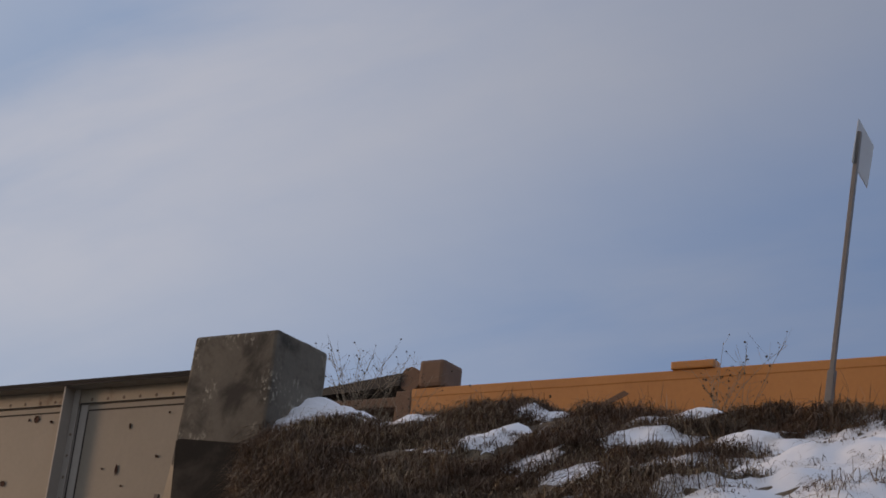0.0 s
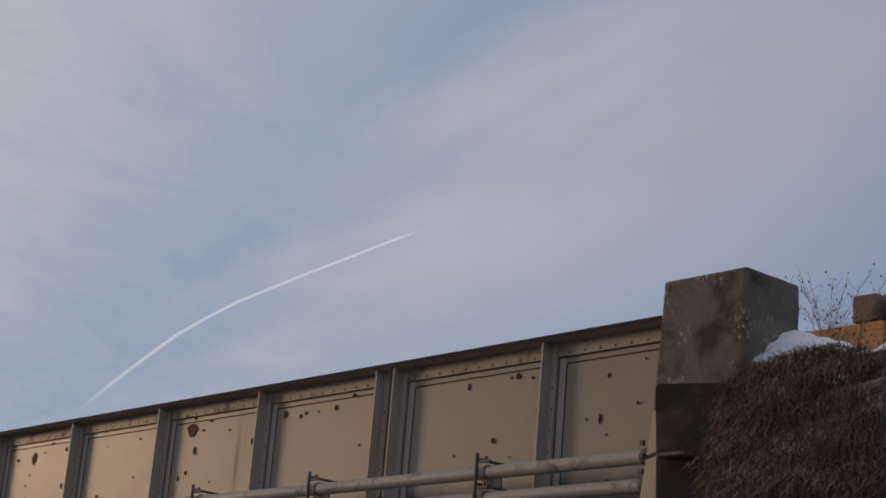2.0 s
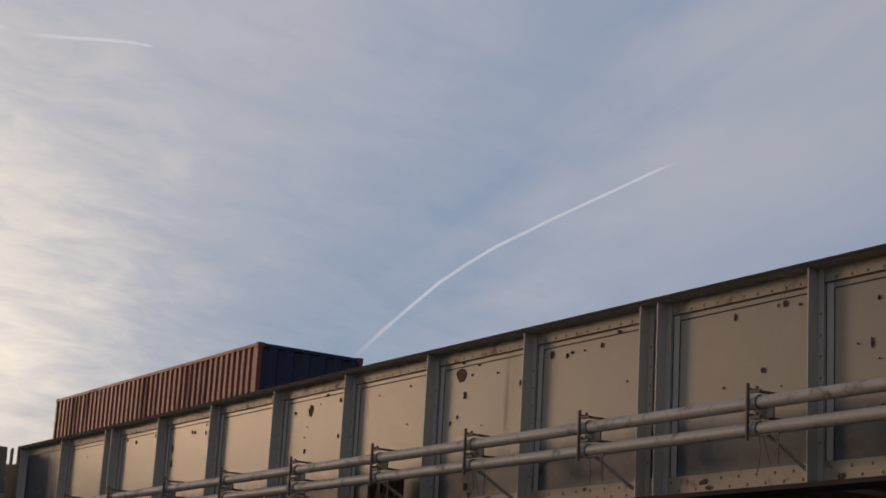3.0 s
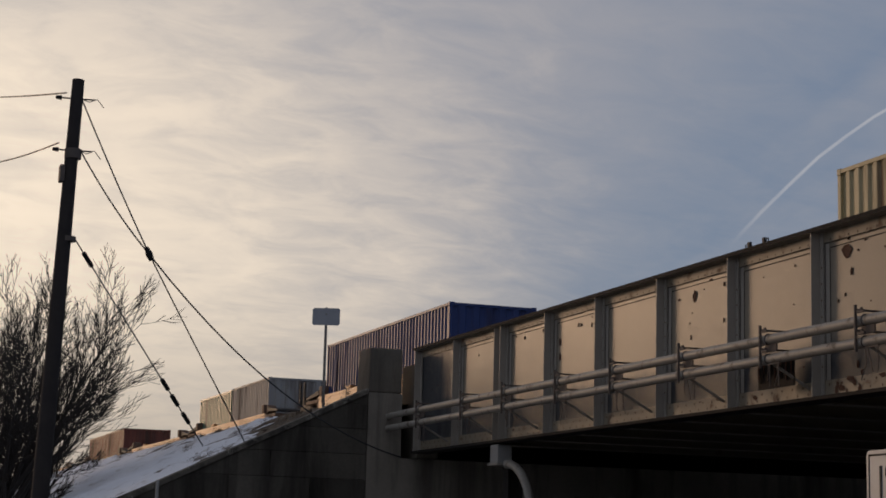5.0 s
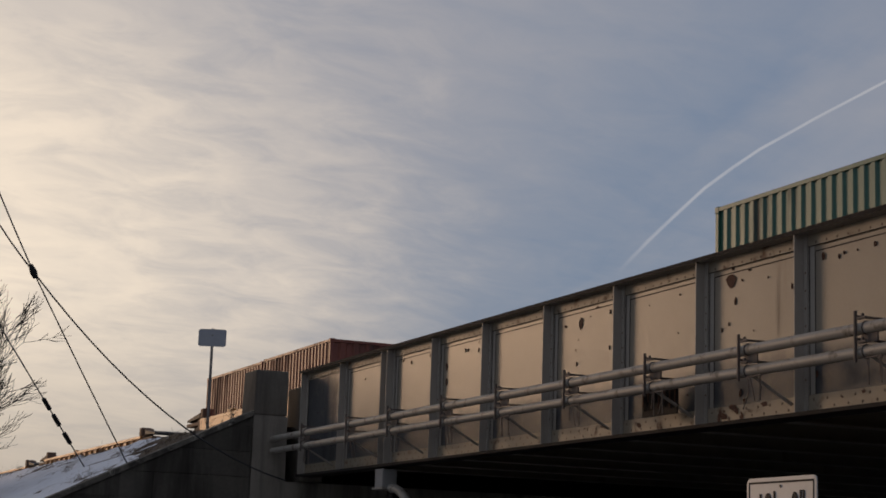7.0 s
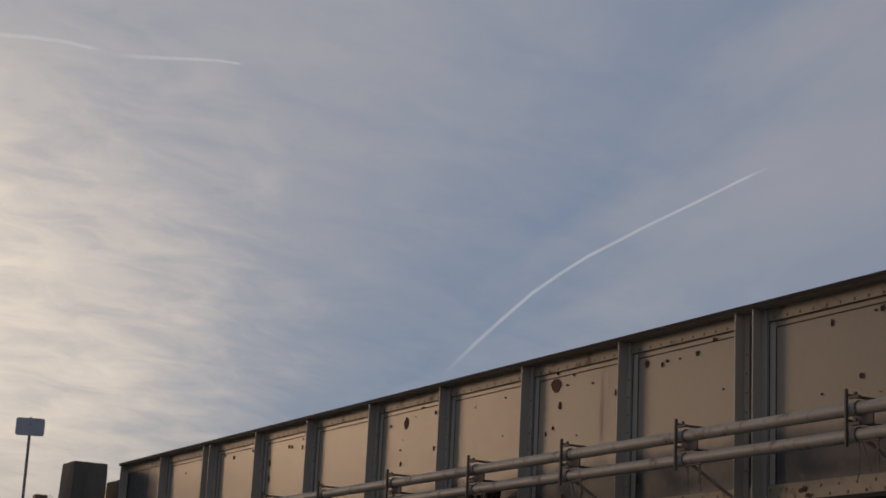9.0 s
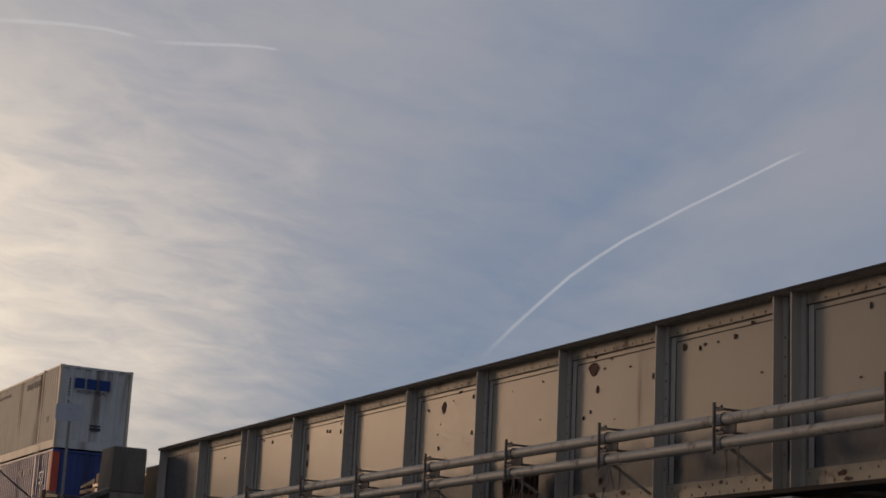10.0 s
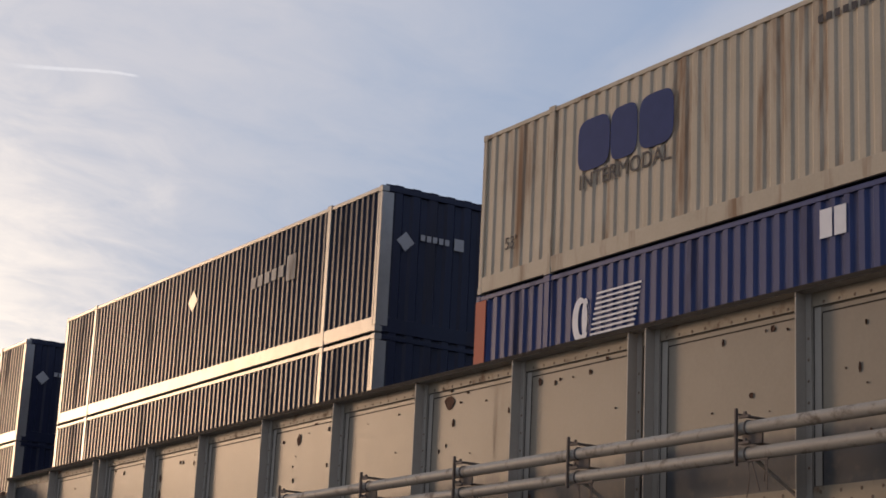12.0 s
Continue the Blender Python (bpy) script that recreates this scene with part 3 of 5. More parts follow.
# ---------------------------------------------------------------- abutments and wing wall
def block(name, x0, x1, low, label, material):
    """The end block of an abutment: a chamfered upper block with its sides drawn in."""
    bm = bmesh.new()
    add_box(bm, x0, x1, 11.55, 12.33, low, 6.01)
    for v in bm.verts:
        if v.co.z > 5.5:
            v.co.x += 0.05 if v.co.x < (x0 + x1) / 2 else -0.02
            v.co.y += 0.03 if v.co.y < 12 else 0.0
    bmesh.ops.bevel(bm, geom=bm.edges[:], offset=0.035, segments=2, profile=0.6, affect="EDGES")
    bmesh.ops.subdivide_edges(bm, edges=bm.edges[:], cuts=4, use_grid_fill=True)
    for v in bm.verts:
        v.co += Vector((1, 1, 1)) * 0.008 * noise.noise(v.co * 5.0)
    return tagged(part(name, bm, material), label, "concrete block", kind="structure")


block("abutment_block_1", -10.66, -9.64, 4.80, "weathered concrete end block with pale lichen stains", M["concrete"])
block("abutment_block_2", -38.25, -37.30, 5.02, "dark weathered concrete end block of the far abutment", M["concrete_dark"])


def lower_block():
    """The battered pier under the near block, with a chamfered corner."""
    bm = bmesh.new()
    rings = []
    for z, l, fx, fy in ((5.055, -10.65, -10.62, 11.525), (4.4, -10.76, -10.50, 11.47), (3.7, -10.86, -10.40, 11.40), (-0.2, -11.35, -10.2, 11.0)):
        pts = [(l, 12.6), (l, 11.60), (fx, fy), (-9.2, fy), (-9.2, 12.6)]
        fall = 0.10 if z > 5 else 0.0    # the worn top dips towards the bank
        rings.append([bm.verts.new((x, y, z - fall * (x - l))) for x, y in pts])
    for a, b in zip(rings, rings[1:]):
        for i in range(5):
            bm.faces.new((a[i], b[i], b[(i + 1) % 5], a[(i + 1) % 5]))
    bm.faces.new(rings[0])
    bm.faces.new(rings[-1][::-1])
    bmesh.ops.recalc_face_normals(bm, faces=bm.faces[:])
    for f in bm.faces:                # sunlight on the splayed corner is painted in as paler concrete
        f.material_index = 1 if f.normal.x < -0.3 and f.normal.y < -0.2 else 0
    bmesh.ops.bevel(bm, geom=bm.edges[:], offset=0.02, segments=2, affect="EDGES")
    me = part("abutment_1", bm, M["concrete_pier_dark"])
    me.data.materials.append(M["concrete_sunlit"])
    part("spalled_ledge", B((-10.40, -10.06, 11.33, 11.50, 4.335, 4.37), bevel=0.015), M["concrete"], me, "pale broken slab edge")
    part("spalled_ledge", B((-10.05, -9.72, 11.30, 11.45, 3.90, 3.95), bevel=0.015), M["concrete_pier_dark"], me)
    return tagged(me, "battered concrete abutment, dark with a paler splayed corner", "abutment", kind="structure")


lower_block()
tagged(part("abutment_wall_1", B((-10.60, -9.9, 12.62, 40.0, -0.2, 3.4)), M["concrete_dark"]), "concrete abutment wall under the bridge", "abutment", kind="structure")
tagged(part("abutment_wall_2", B((-38.2, -37.31, 11.56, 40.0, -0.2, 3.60), (-38.2, -37.312, 11.56, 12.34, 3.601, 5.018)), M["concrete_grey"]), "stained concrete abutment wall under the far end", "abutment", kind="structure")

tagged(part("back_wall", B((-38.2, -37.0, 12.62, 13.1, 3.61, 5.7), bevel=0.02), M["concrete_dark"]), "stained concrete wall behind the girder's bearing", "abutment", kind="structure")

# wing wall: courses of concrete cut by the sloping top
wing = thing("wing_wall", "dark stained concrete wing wall in wide courses", "wing wall", kind="structure")
WING_SLOPE = 0.484
for i in range(10):
    z0, z1 = 0.55 * i - 0.2, 0.55 * i + 0.345
    y_at = lambda z: 11.55 - (5.02 - z) / WING_SLOPE      # noqa: E731
    lo, hi = max(y_at(z0), 0.2), max(y_at(min(z1, 5.02)), 0.2)
    z1 = min(z1, 5.02)
    if z1 <= z0 or lo > 11.4:
        continue
    cuts = [lo] + [c + (0.9 if i % 2 else 0.0) for c in (2.2, 4.0, 5.8, 7.6, 9.4) if c + (0.9 if i % 2 else 0.0) > hi + 0.5] + [11.548]
    for j, (a, b) in enumerate(zip(cuts, cuts[1:])):
        top_a = hi if j == 0 else a
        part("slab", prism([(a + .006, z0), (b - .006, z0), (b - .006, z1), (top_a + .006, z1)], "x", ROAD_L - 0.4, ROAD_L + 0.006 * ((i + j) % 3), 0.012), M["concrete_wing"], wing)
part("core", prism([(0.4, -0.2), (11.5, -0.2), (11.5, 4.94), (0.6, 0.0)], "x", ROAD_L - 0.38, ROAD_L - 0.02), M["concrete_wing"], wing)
part("coping", prism([(0.9, -0.05), (11.54, 5.10), (11.54, 4.98), (1.15, -0.05)], "x", ROAD_L - 0.45, ROAD_L + 0.05, 0.01), M["concrete"], wing, "paler sloping coping")

# ---------------------------------------------------------------- bridge
GX = [-13.04, -15.77, -18.09, -20.385, -22.68, -24.97, -27.29, -29.48, -31.98, -34.30]
G0, G1 = -36.75, -10.7                # girder ends
WEB, FRONT = 12.58, 12.40
ZT, ZB = 5.93, 3.735
girder = thing("bridge_girder", "riveted steel plate girder in worn beige paint with rust holes", "girder", kind="structure")
part("web", B((G0, G1, WEB, WEB + 0.03, ZB - 0.03, ZT + 0.02)), M["web"], girder)
part("top_flange", B((G0 - .04, G1, FRONT, WEB + .22, ZT, ZT + 0.02), bevel=0.003), M["steel"], girder)
part("cover_plate", B((G0 - .04, G1, FRONT - .008, WEB + .21, ZT + .0205, ZT + 0.052), bevel=0.003), M["dark_edge"], girder, "dark weathered cover plate")
part("edge_strip", B((G0 - .04, G1, FRONT - .006, FRONT - .001, ZT - .004, ZT + .0195)), M["dark_edge"], girder, "dark weathered flange edge")
# the bottom flange is much darker than the angle above it
part("bottom_flange", B((G0 - .04, G1, FRONT, WEB + .22, ZB - 0.05, ZB), bevel=0.004), M["dark_edge"], girder, "dark bottom flange")
part("flange_angle", B((G0, G1, WEB - .018, WEB - .001, ZT - 0.152, ZT), bevel=0.004), M["band"], girder)
part("flange_angle", B((G0, G1, WEB - .018, WEB - .001, ZB, ZB + 0.215), bevel=0.004), M["band"], girder)
edges = [G0] + GX[::-1] + [G1]
stiff_mesh = None
for x in GX + [G0 + 0.03]:
    for dx in ((0.0, 0.315) if x in (GX[1], GX[8]) else (0.0,)):
        if stiff_mesh is None:
            bm = B((0, .018, FRONT + .012, WEB - .001, ZB + .002, ZT - .002), (.018, .10, WEB - .036, WEB - .019, ZB + .002, ZT - .002), bevel=0.003)
            ob = part("stiffener", bm, M["steel"], girder, m=pose(x + dx, 0, 0))
            stiff_mesh = ob.data
        else:
            part("stiffener", stiff_mesh, None, girder, m=pose(x + dx, 0, 0))
for i, x in enumerate(GX):            # filler plates beside the stiffeners, with a clear joint line
    w = 0.315 if i in (1, 8) else 0.0
    x1 = GX[i - 1] if i else G1
    part("filler_plate", B((x + w + .02, x + w + .105, WEB - .011, WEB - .001, ZB + .22, ZT - .16), bevel=0.003), M["steel"], girder)
    part("web_plate", B((x + w + .118, x + w + .214, WEB - .008, WEB - .001, ZB + .22, ZT - .16), bevel=0.003), M["steel"], girder)
    part("joint_line", B((x + w + .228, x1 - .02, WEB - .0045, WEB - .001, ZT - .230, ZT - .216)), M["dark_edge"], girder)
    part("joint_line", B((x + w + .11, x1 - .02, WEB - .0225, WEB - .019, ZT - .158, ZT - .148)), M["dark_edge"], girder)
    part("joint_line", B((x + w + .216, x + w + .228, WEB - .0045, WEB - .001, ZB + .22, ZT - .230)), M["dark_edge"], girder)
    part("joint_line", B((x + w + .106, x + w + .117, WEB - .0105, WEB - .007, ZB + .22, ZT - .16)), M["dark_edge"], girder)


def rivets():
    """Round-headed rivets along the flange angles and stiffeners."""
    bm = bmesh.new()
    def head(x, y, z, r=0.021):
        top = bm.verts.new((x, y - r * 0.7, z))
        ring = [bm.verts.new((x + r * math.cos(a), y, z + r * math.sin(a))) for a in (k * math.pi / 3 for k in range(6))]
        for k in range(6):
            bm.faces.new((ring[k], ring[(k + 1) % 6], top)).smooth = True
    for a, b in zip(edges, edges[1:]):
        w = 0.40 if a in (GX[1], GX[8]) else 0.14
        n = int((b - a - w - 0.05) / 0.217) + 1
        for k in range(n):
            head(a + w + 0.12 + 0.217 * k, WEB - .018, ZT - 0.115)
        n = int((b - a - w - 0.05) / 0.13)
        for k in range(n):
            head(a + w + 0.06 + (b - a - w - 0.12) * k / max(1, n - 1), WEB - .018, ZB + (0.06 if k % 2 else 0.155))
    for x in GX:
        z = ZB + 0.4
        while z < ZT - 0.3:
            head(x + 0.06, WEB - .036, z, 0.017)
            z += 0.22
    return tagged(part("rivets", bm, M["rivet"], girder), kind="stuff")


rivets()


def blotch(x, z, r, seed, material, name="rust_hole", tall=1.0):
    """An irregular rusted-through spot on the web."""
    rnd = random.Random(seed)
    bm = bmesh.new()
    n = 11
    ring = [bm.verts.new((x + math.cos(k * 6.2832 / n) * r * rnd.uniform(.65, 1.15), WEB - .012, z + math.sin(k * 6.2832 / n) * r * tall * rnd.uniform(.65, 1.15))) for k in range(n)]
    inner = [bm.verts.new(Vector((x, WEB - .003, z)) + (v.co - Vector((x, WEB - .012, z))) * 0.75) for v in ring]
    for k in range(n):
        bm.faces.new((ring[k], ring[(k + 1) % n], inner[(k + 1) % n], inner[k]))
    bm.faces.new(inner)
    bmesh.ops.recalc_face_normals(bm, faces=bm.faces[:])
    part(name, bm, material, girder)


HOLES = [  # x, z, radius, height over width; first the two large ones
    (-19.75, 5.61, .15, .8), (-23.97, 5.535, .085, 1.4), (-13.53, 5.65, .05, 1), (-13.31, 5.61, .022, 1), (-13.19, 5.63, .018, 1.8), (-13.86, 4.98, .042, 1),
    (-14.31, 5.61, .022, 2.6), (-12.30, 5.08, .025, 3), (-12.49, 5.09, .018, 1), (-11.71, 5.63, .016, 1), (-14.48, 4.86, .016, 1.2), (-15.87, 5.10, .02, 1),
    (-17.69, 5.62, .05, 1.3), (-17.27, 5.60, .028, 1.2), (-16.67, 5.61, .04, 1.1), (-16.34, 5.73, .05, .5)]
HOLES += [
    (-16.17, 5.12, .018, 1), (-19.71, 5.756, .025, 1), (-19.64, 5.32, .035, 2.2), (-19.32, 5.685, .035, .6), (-21.05, 5.59, .022, 1), (-23.05, 5.60, .03, 1.6),
    (-19.48, 5.575, .025, 1), (-18.88, 5.53, .02, 1), (-19.80, 5.035, .018, 2), (-19.97, 4.97, .02, 2), (-23.45, 5.717, .055, .5), (-24.48, 5.54, .04, .8), (-23.06, 5.07, .025, 2),
    (-21.09, 5.06, .015, 1), (-29.11, 5.365, .05, 1.8), (-29.10, 5.08, .05, 2), (-28.31, 5.575, .03, 1.6)]
HOLES += [
    (-28.19, 5.56, .03, 1.6), (-30.79, 5.60, .04, 1.4), (-31.20, 5.667, .03, 1), (-19.52, 4.10, .04, 1.6), (-19.43, 3.99, .035, 1.6), (-20.49, 4.17, .05, 3),
    (-18.28, 4.16, .03, 1.6), (-17.83, 4.19, .03, 2.4), (-26.70, 4.30, .04, 1.2), (-24.10, 4.92, .025, 2.2), (-33.2, 5.5, .025, 1)]
for k, (x, z, r, tall) in enumerate(HOLES):
    blotch(x, z, r * 0.8, k, M["rust"], tall=tall)
rnd = random.Random(23)
for k in range(34):                   # pin holes and drips
    x = rnd.uniform(G0 + .4, G1 - .2)
    if min(abs(x - g - .1) for g in GX) > 0.2:
        blotch(x, rnd.choice((rnd.uniform(4.1, 5.6), rnd.uniform(5.5, 5.66))), rnd.uniform(.008, .02), 100 + k, M["rust"], "rust_speck", rnd.choice((1.0, 1.0, 2.5)))
rnd = random.Random(11)
for k in range(26):                   # rust along the bottom angle
    x = rnd.uniform(G0 + .5, G1 - .3)
    if min(abs(x - g) for g in GX) > 0.2:
        bm = bmesh.new()
        n = 9
        r = rnd.uniform(.015, .06)
        z = ZB + rnd.uniform(.04, .20)
        bm.faces.new([bm.verts.new((x + math.cos(-q * 6.2832 / n) * r * 1.5 * rnd.uniform(.5, 1.2), WEB - .0225, z + math.sin(-q * 6.2832 / n) * r * .7 * rnd.uniform(.5, 1.2))) for q in range(n)])
        part("rust_stain", bm, M["rust"], girder)
for k in range(16):
    r, x, z = rnd.uniform(.015, .05), rnd.uniform(-20.05, -19.45), ZB + rnd.uniform(.03, .20)
    bm = bmesh.new()
    bm.faces.new([bm.verts.new((x + math.cos(-q * .6981) * r * rnd.uniform(.6, 1.3), WEB - .0235 - .0003 * k, z + math.sin(-q * .6981) * r * rnd.uniform(.6, 1.3))) for q in range(9)])
    part("rust_stain", bm, M["rust"], girder)
board = part("hanging_board", B((-21.56, -20.62, 12.285, 12.31, 3.90, 4.28), bevel=0.008), M["tar"], girder, "dark tarry board hanging behind the pipes")
rnd = random.Random(5)
for k in range(19):                   # ragged strips that hang over its face
    x = -21.53 + .048 * k
    part("strip", prism([(x, 4.33), (x + .034, 4.33), (x + .026, 4.33 - rnd.uniform(.10, .36)), (x + .008, 4.33 - rnd.uniform(.10, .36))], "y", 12.262, 12.272 + .01 * (k % 2)), M["tar"] if k % 3 else M["rust"], board)

# deck, floor beams, unseen far girder and column heads under the bridge
deck = thing("bridge_deck", "dark bridge floor of steel beams, in deep shade", "bridge deck", kind="structure")
# run far back, out of view, to keep light off the underside
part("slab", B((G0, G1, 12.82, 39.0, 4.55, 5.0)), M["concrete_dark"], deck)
for k in range(12):
    x = -35.3 + k * 2.15
    part("floor_beam", B((x - .15, x + .15, 12.65, 38.9, 3.85, 3.87), (x - .01, x + .01, 12.65, 38.9, 3.87, 4.55)), M["steel"], deck)
tagged(part("far_girder", B((G0, G1, 39.0, 39.05, 3.66, 5.95), (G0, G1, 38.85, 39.2, 5.951, 5.97)), M["girder"]), "unseen far plate girder of the bridge", "girder", kind="structure")
for x in (-15.66, -31.95):
    col = thing("bridge_column", "steel column with a pale bearing block under the girder", "column", kind="structure")
    part("bearing", B((x - .2, x + .2, 12.45, 12.75, 3.30, 3.655), bevel=0.02), M["paving"], col, "pale bearing block")
    part("bearing_plate", B((x - .26, x + .26, 12.42, 12.78, 3.26, 3.298), bevel=0.006), M["steel"], col)
    part("shaft", B((x - .14, x + .14, 12.7, 12.72, 0.15, 3.258), (x - .14, x + .14, 12.98, 13.0, 0.15, 3.258), (x - .01, x + .01, 12.721, 12.979, 0.15, 3.258)), M["dark_edge"], col)
elbow = [(-31.7 + 1.22 * math.sin(a), 12.62, 3.28 - 1.0 * (1 - math.cos(a))) for a in (k * math.pi / 16 for k in range(9))] + [(-30.48, 12.62, 0.15)]
dp = thing("drain_pipe", "curved pale drain pipe below the girder", "drain pipe")
part("pipe", T(elbow, 0.085, 10), M["pipe"], dp)

# ---------------------------------------------------------------- conduits with clamps
def conduit(z, label):
    c = thing("conduit", label, "pipe", group="conduits along the girder")
    joints = [-37.25, -33.9, -28.6, -24.35, -20.9, -16.75, -11.15]
    for a, b in zip(joints, joints[1:]):
        part("pipe", T([(a + .02, 12.0, z), (b - .02, 12.0, z)], 0.068, 14), M["pipe"], c)
        part("coupling", T([(b - .09, 12.0, z), (b + .09, 12.0, z)], 0.0698, 14), M["pipe"], c)
    part("end_cap", T([(-11.13, 12.0, z), (-11.05, 12.0, z)], 0.082, 12), M["iron"], c, "dark rusty end fitting")
    for dz in (-.03, .09):
        part("bolt", B((-11.12, -11.07, 11.90, 11.93, z + dz, z + dz + .05), bevel=.006), M["iron"], c)
    return c


conduit(4.505, "upper grey galvanised pipe along the girder")
conduit(4.24, "lower grey galvanised pipe along the girder")
for k, x in enumerate((-13.36, -16.18, -18.55, -20.86, -23.23, -25.60, -27.80, -30.26, -32.43, -35.09)):
    br = thing("pipe_bracket", "rusty iron pipe bracket bolted to the girder", "bracket", group="pipe brackets")
    part("upright", B((x - .012, x + .012, 11.90, 11.935, 4.12, 4.70), bevel=0.004), M["iron"], br)
    part("arm", B((x - .02, x + .02, 11.93, WEB - .04, 4.625, 4.65), (x - .02, x + .02, 11.93, WEB - .04, 4.37, 4.395), bevel=0.003), M["iron"], br)
    for dx, lean in ((.17, .0 if k % 2 else .12), (.40, .0)):
        part("hanger_rod", T([(x + dx, 11.965, 4.18), (x + dx + lean, 11.965, 3.86)], 0.009, 5), M["iron"], br)
    part("strut", T([(x + .22, 11.98, 4.17), (x + .22, WEB - .03, 3.86)], 0.022, 6), M["steel"], br)
    for z in (4.505, 4.24):
        pts = [(x + .1, 12.0 + .072 * math.cos(a), z + .072 * math.sin(a)) for a in (q * math.pi / 6 for q in range(13))]
        cl = part("clamp", T(pts, 0.010, 6), M["iron"], br)
        part("bolt", B((x + .05, x + .20, 11.90, 11.93, z + .085, z + .115), (x + .12, x + .15, 11.90, 11.93, z + .115, z + .15), bevel=0.004), M["iron"], cl)
    part("saddle_plate", B((x + .01, x + .30, 11.99, 12.01, 4.335, 4.44), bevel=0.004), M["iron"], br)
    part("hanger_bar", B((x + .10, x + .42, 11.955, 11.975, 4.155, 4.172), bevel=0.003), M["iron"], br)
    rn = random.Random(k)
    for q in range(2):                # loose wire ends
        xx = x + .12 + .25 * q
        ln = rn.uniform(.18, .42)
        part("wire_end", T([(xx, 11.97, 4.19), (xx + rn.uniform(-.03, .05), 11.96, 4.19 - ln * .5), (xx + rn.uniform(-.12, .1), 11.98, 4.19 - ln)], 0.007, 5), M["iron"], br)


# ---------------------------------------------------------------- signs
cs = thing("clearance_sign", "white clearance sign with black writing on a steel post", "road sign", pose(-11.38, 7.70, 0))
def rounded(x0_, x1_, z0_, z1_, r):
    pts = []
    for cx, cz, a0 in ((x1_ - r, z1_ - r, 0), (x0_ + r, z1_ - r, 90), (x0_ + r, z0_ + r, 180), (x1_ - r, z0_ + r, 270)):
        pts += [(cx + r * math.cos(radians(a0 + q)), cz + r * math.sin(radians(a0 + q))) for q in (0, 30, 60, 90)]
    return pts


pnl = part("panel", prism(rounded(-.46, .46, 1.66, 2.45, .045), "y", -.012, 0.0), M["sign_white"], cs)
bm = B((-.43, .43, -.0155, -.0125, 2.405, 2.42), (-.43, .43, -.0155, -.0125, 1.69, 1.705), (-.43, -.418, -.0155, -.0125, 1.706, 2.404), (.418, .43, -.0155, -.0125, 1.706, 2.404))
part("border", bm, M["black"], pnl, "black border line")
text("lettering", "12' - 0\"", 0.44, M["black"], pnl, pose(0, -.016, 2.15, 90, 0, 0) @ Matrix.Diagonal((.50, 1.06, 1, 1)), "black figures")
text("lettering", "CLEARANCE", 0.155, M["black"], pnl, pose(0, -.016, 1.84, 90, 0, 0) @ Matrix.Diagonal((.72, 1.05, 1, 1)), "black capitals")
part("post", B((-.03, .03, .002, .05, 0.0, 2.41), bevel=0.005), M["post"], cs)
for z in (2.38, 1.73):
    part("bolt", T([(0, -.02, z), (0, -.012, z)], 0.012, 8), M["post"], pnl)

rs = thing("road_sign", "back of a small rectangular sign on a thin post", "road sign", pose(-44.3, 12.5, 0, 0, 0, 68))
part("panel", prism(rounded(-.36, .36, 7.33, 7.78, .06), "y", -.004, .004), M["sign_back"], rs)
part("post", B((-.035, .035, .006, .05, 5.2, 7.80), bevel=0.005), M["post"], rs)
part("bolt", B((-.02, .02, -.012, -.005, 7.6, 7.64)), M["post"], rs)

ts = thing("track_sign", "pale square sign seen edge-on, on a leaning two-part steel post", "track sign", pose(-5.32, 13.4, 5.12, 0, 4.9, 0))
part("lower_post", B((-.032, .032, -.03, .03, -.3, 0.75), bevel=0.006), M["post"], ts)
part("upper_post", B((-.02, .02, -.02, .02, 0.45, 2.88), bevel=0.005), M["post"], ts)
pan = part("panel", B((-.24, .24, -.004, .004, -.21, .21), bevel=0.004), M["sign_white"], ts, "pale weathered sign panel")
pan.matrix_basis = pose(-0.03, 0.20, 2.76, 0, 0, 94) @ pose(0, 0, 0, 0, 7, 0)
st = thing("marker_stake", "short pale stake leaning in the turf", "stake", pose(-5.15, 12.4, 4.95, 0, -22, 0))
part("stake", prism([(-.02, -.15), (.02, -.15), (.015, .12), (0, .19), (-.015, .12)], "y", -.01, .01, .002), M["sign_white"], st)

# ---------------------------------------------------------------- utility pole and its wires
up = thing("utility_pole", "dark creosoted wooden utility pole", "utility pole", pose(-35.71, 4.60, 0))
part("shaft", T([(0, -.26, -.3), (0, -.18, 3), (0.0, -.06, 7), (0, 0.05, 10.9)], [.19, .175, .15, .125], 14), M["pole"], up)
part("band", T([(0, .03, 9.25), (0, .03, 9.45)], 0.17, 12), M["iron"], up, "iron band")
part("band", T([(0, .03, 7.55), (0, .03, 7.65)], 0.165, 12), M["iron"], up, "iron band")
part("step_box", B((-.12, .12, -.22, -.12, 8.75, 9.1), bevel=0.02), M["iron"], up, "small iron box")
for z in (10.5, 9.42):
    eb = part("eye_bolt", T([(-.02, -.25, z), (-.02, .42, z + .02)], 0.018, 6), M["iron"], up)
    part("insulator", T([(-.02, -.38, z), (-.02, -.26, z)], [.035, .05], 8), M["black"], eb)
    part("wire_tail", T([(0, .15, z), (.05, .3, z - .05), (.02, .45, z + .03), (-.04, .6, z - .12)], 0.010, 5), M["wire"], up)


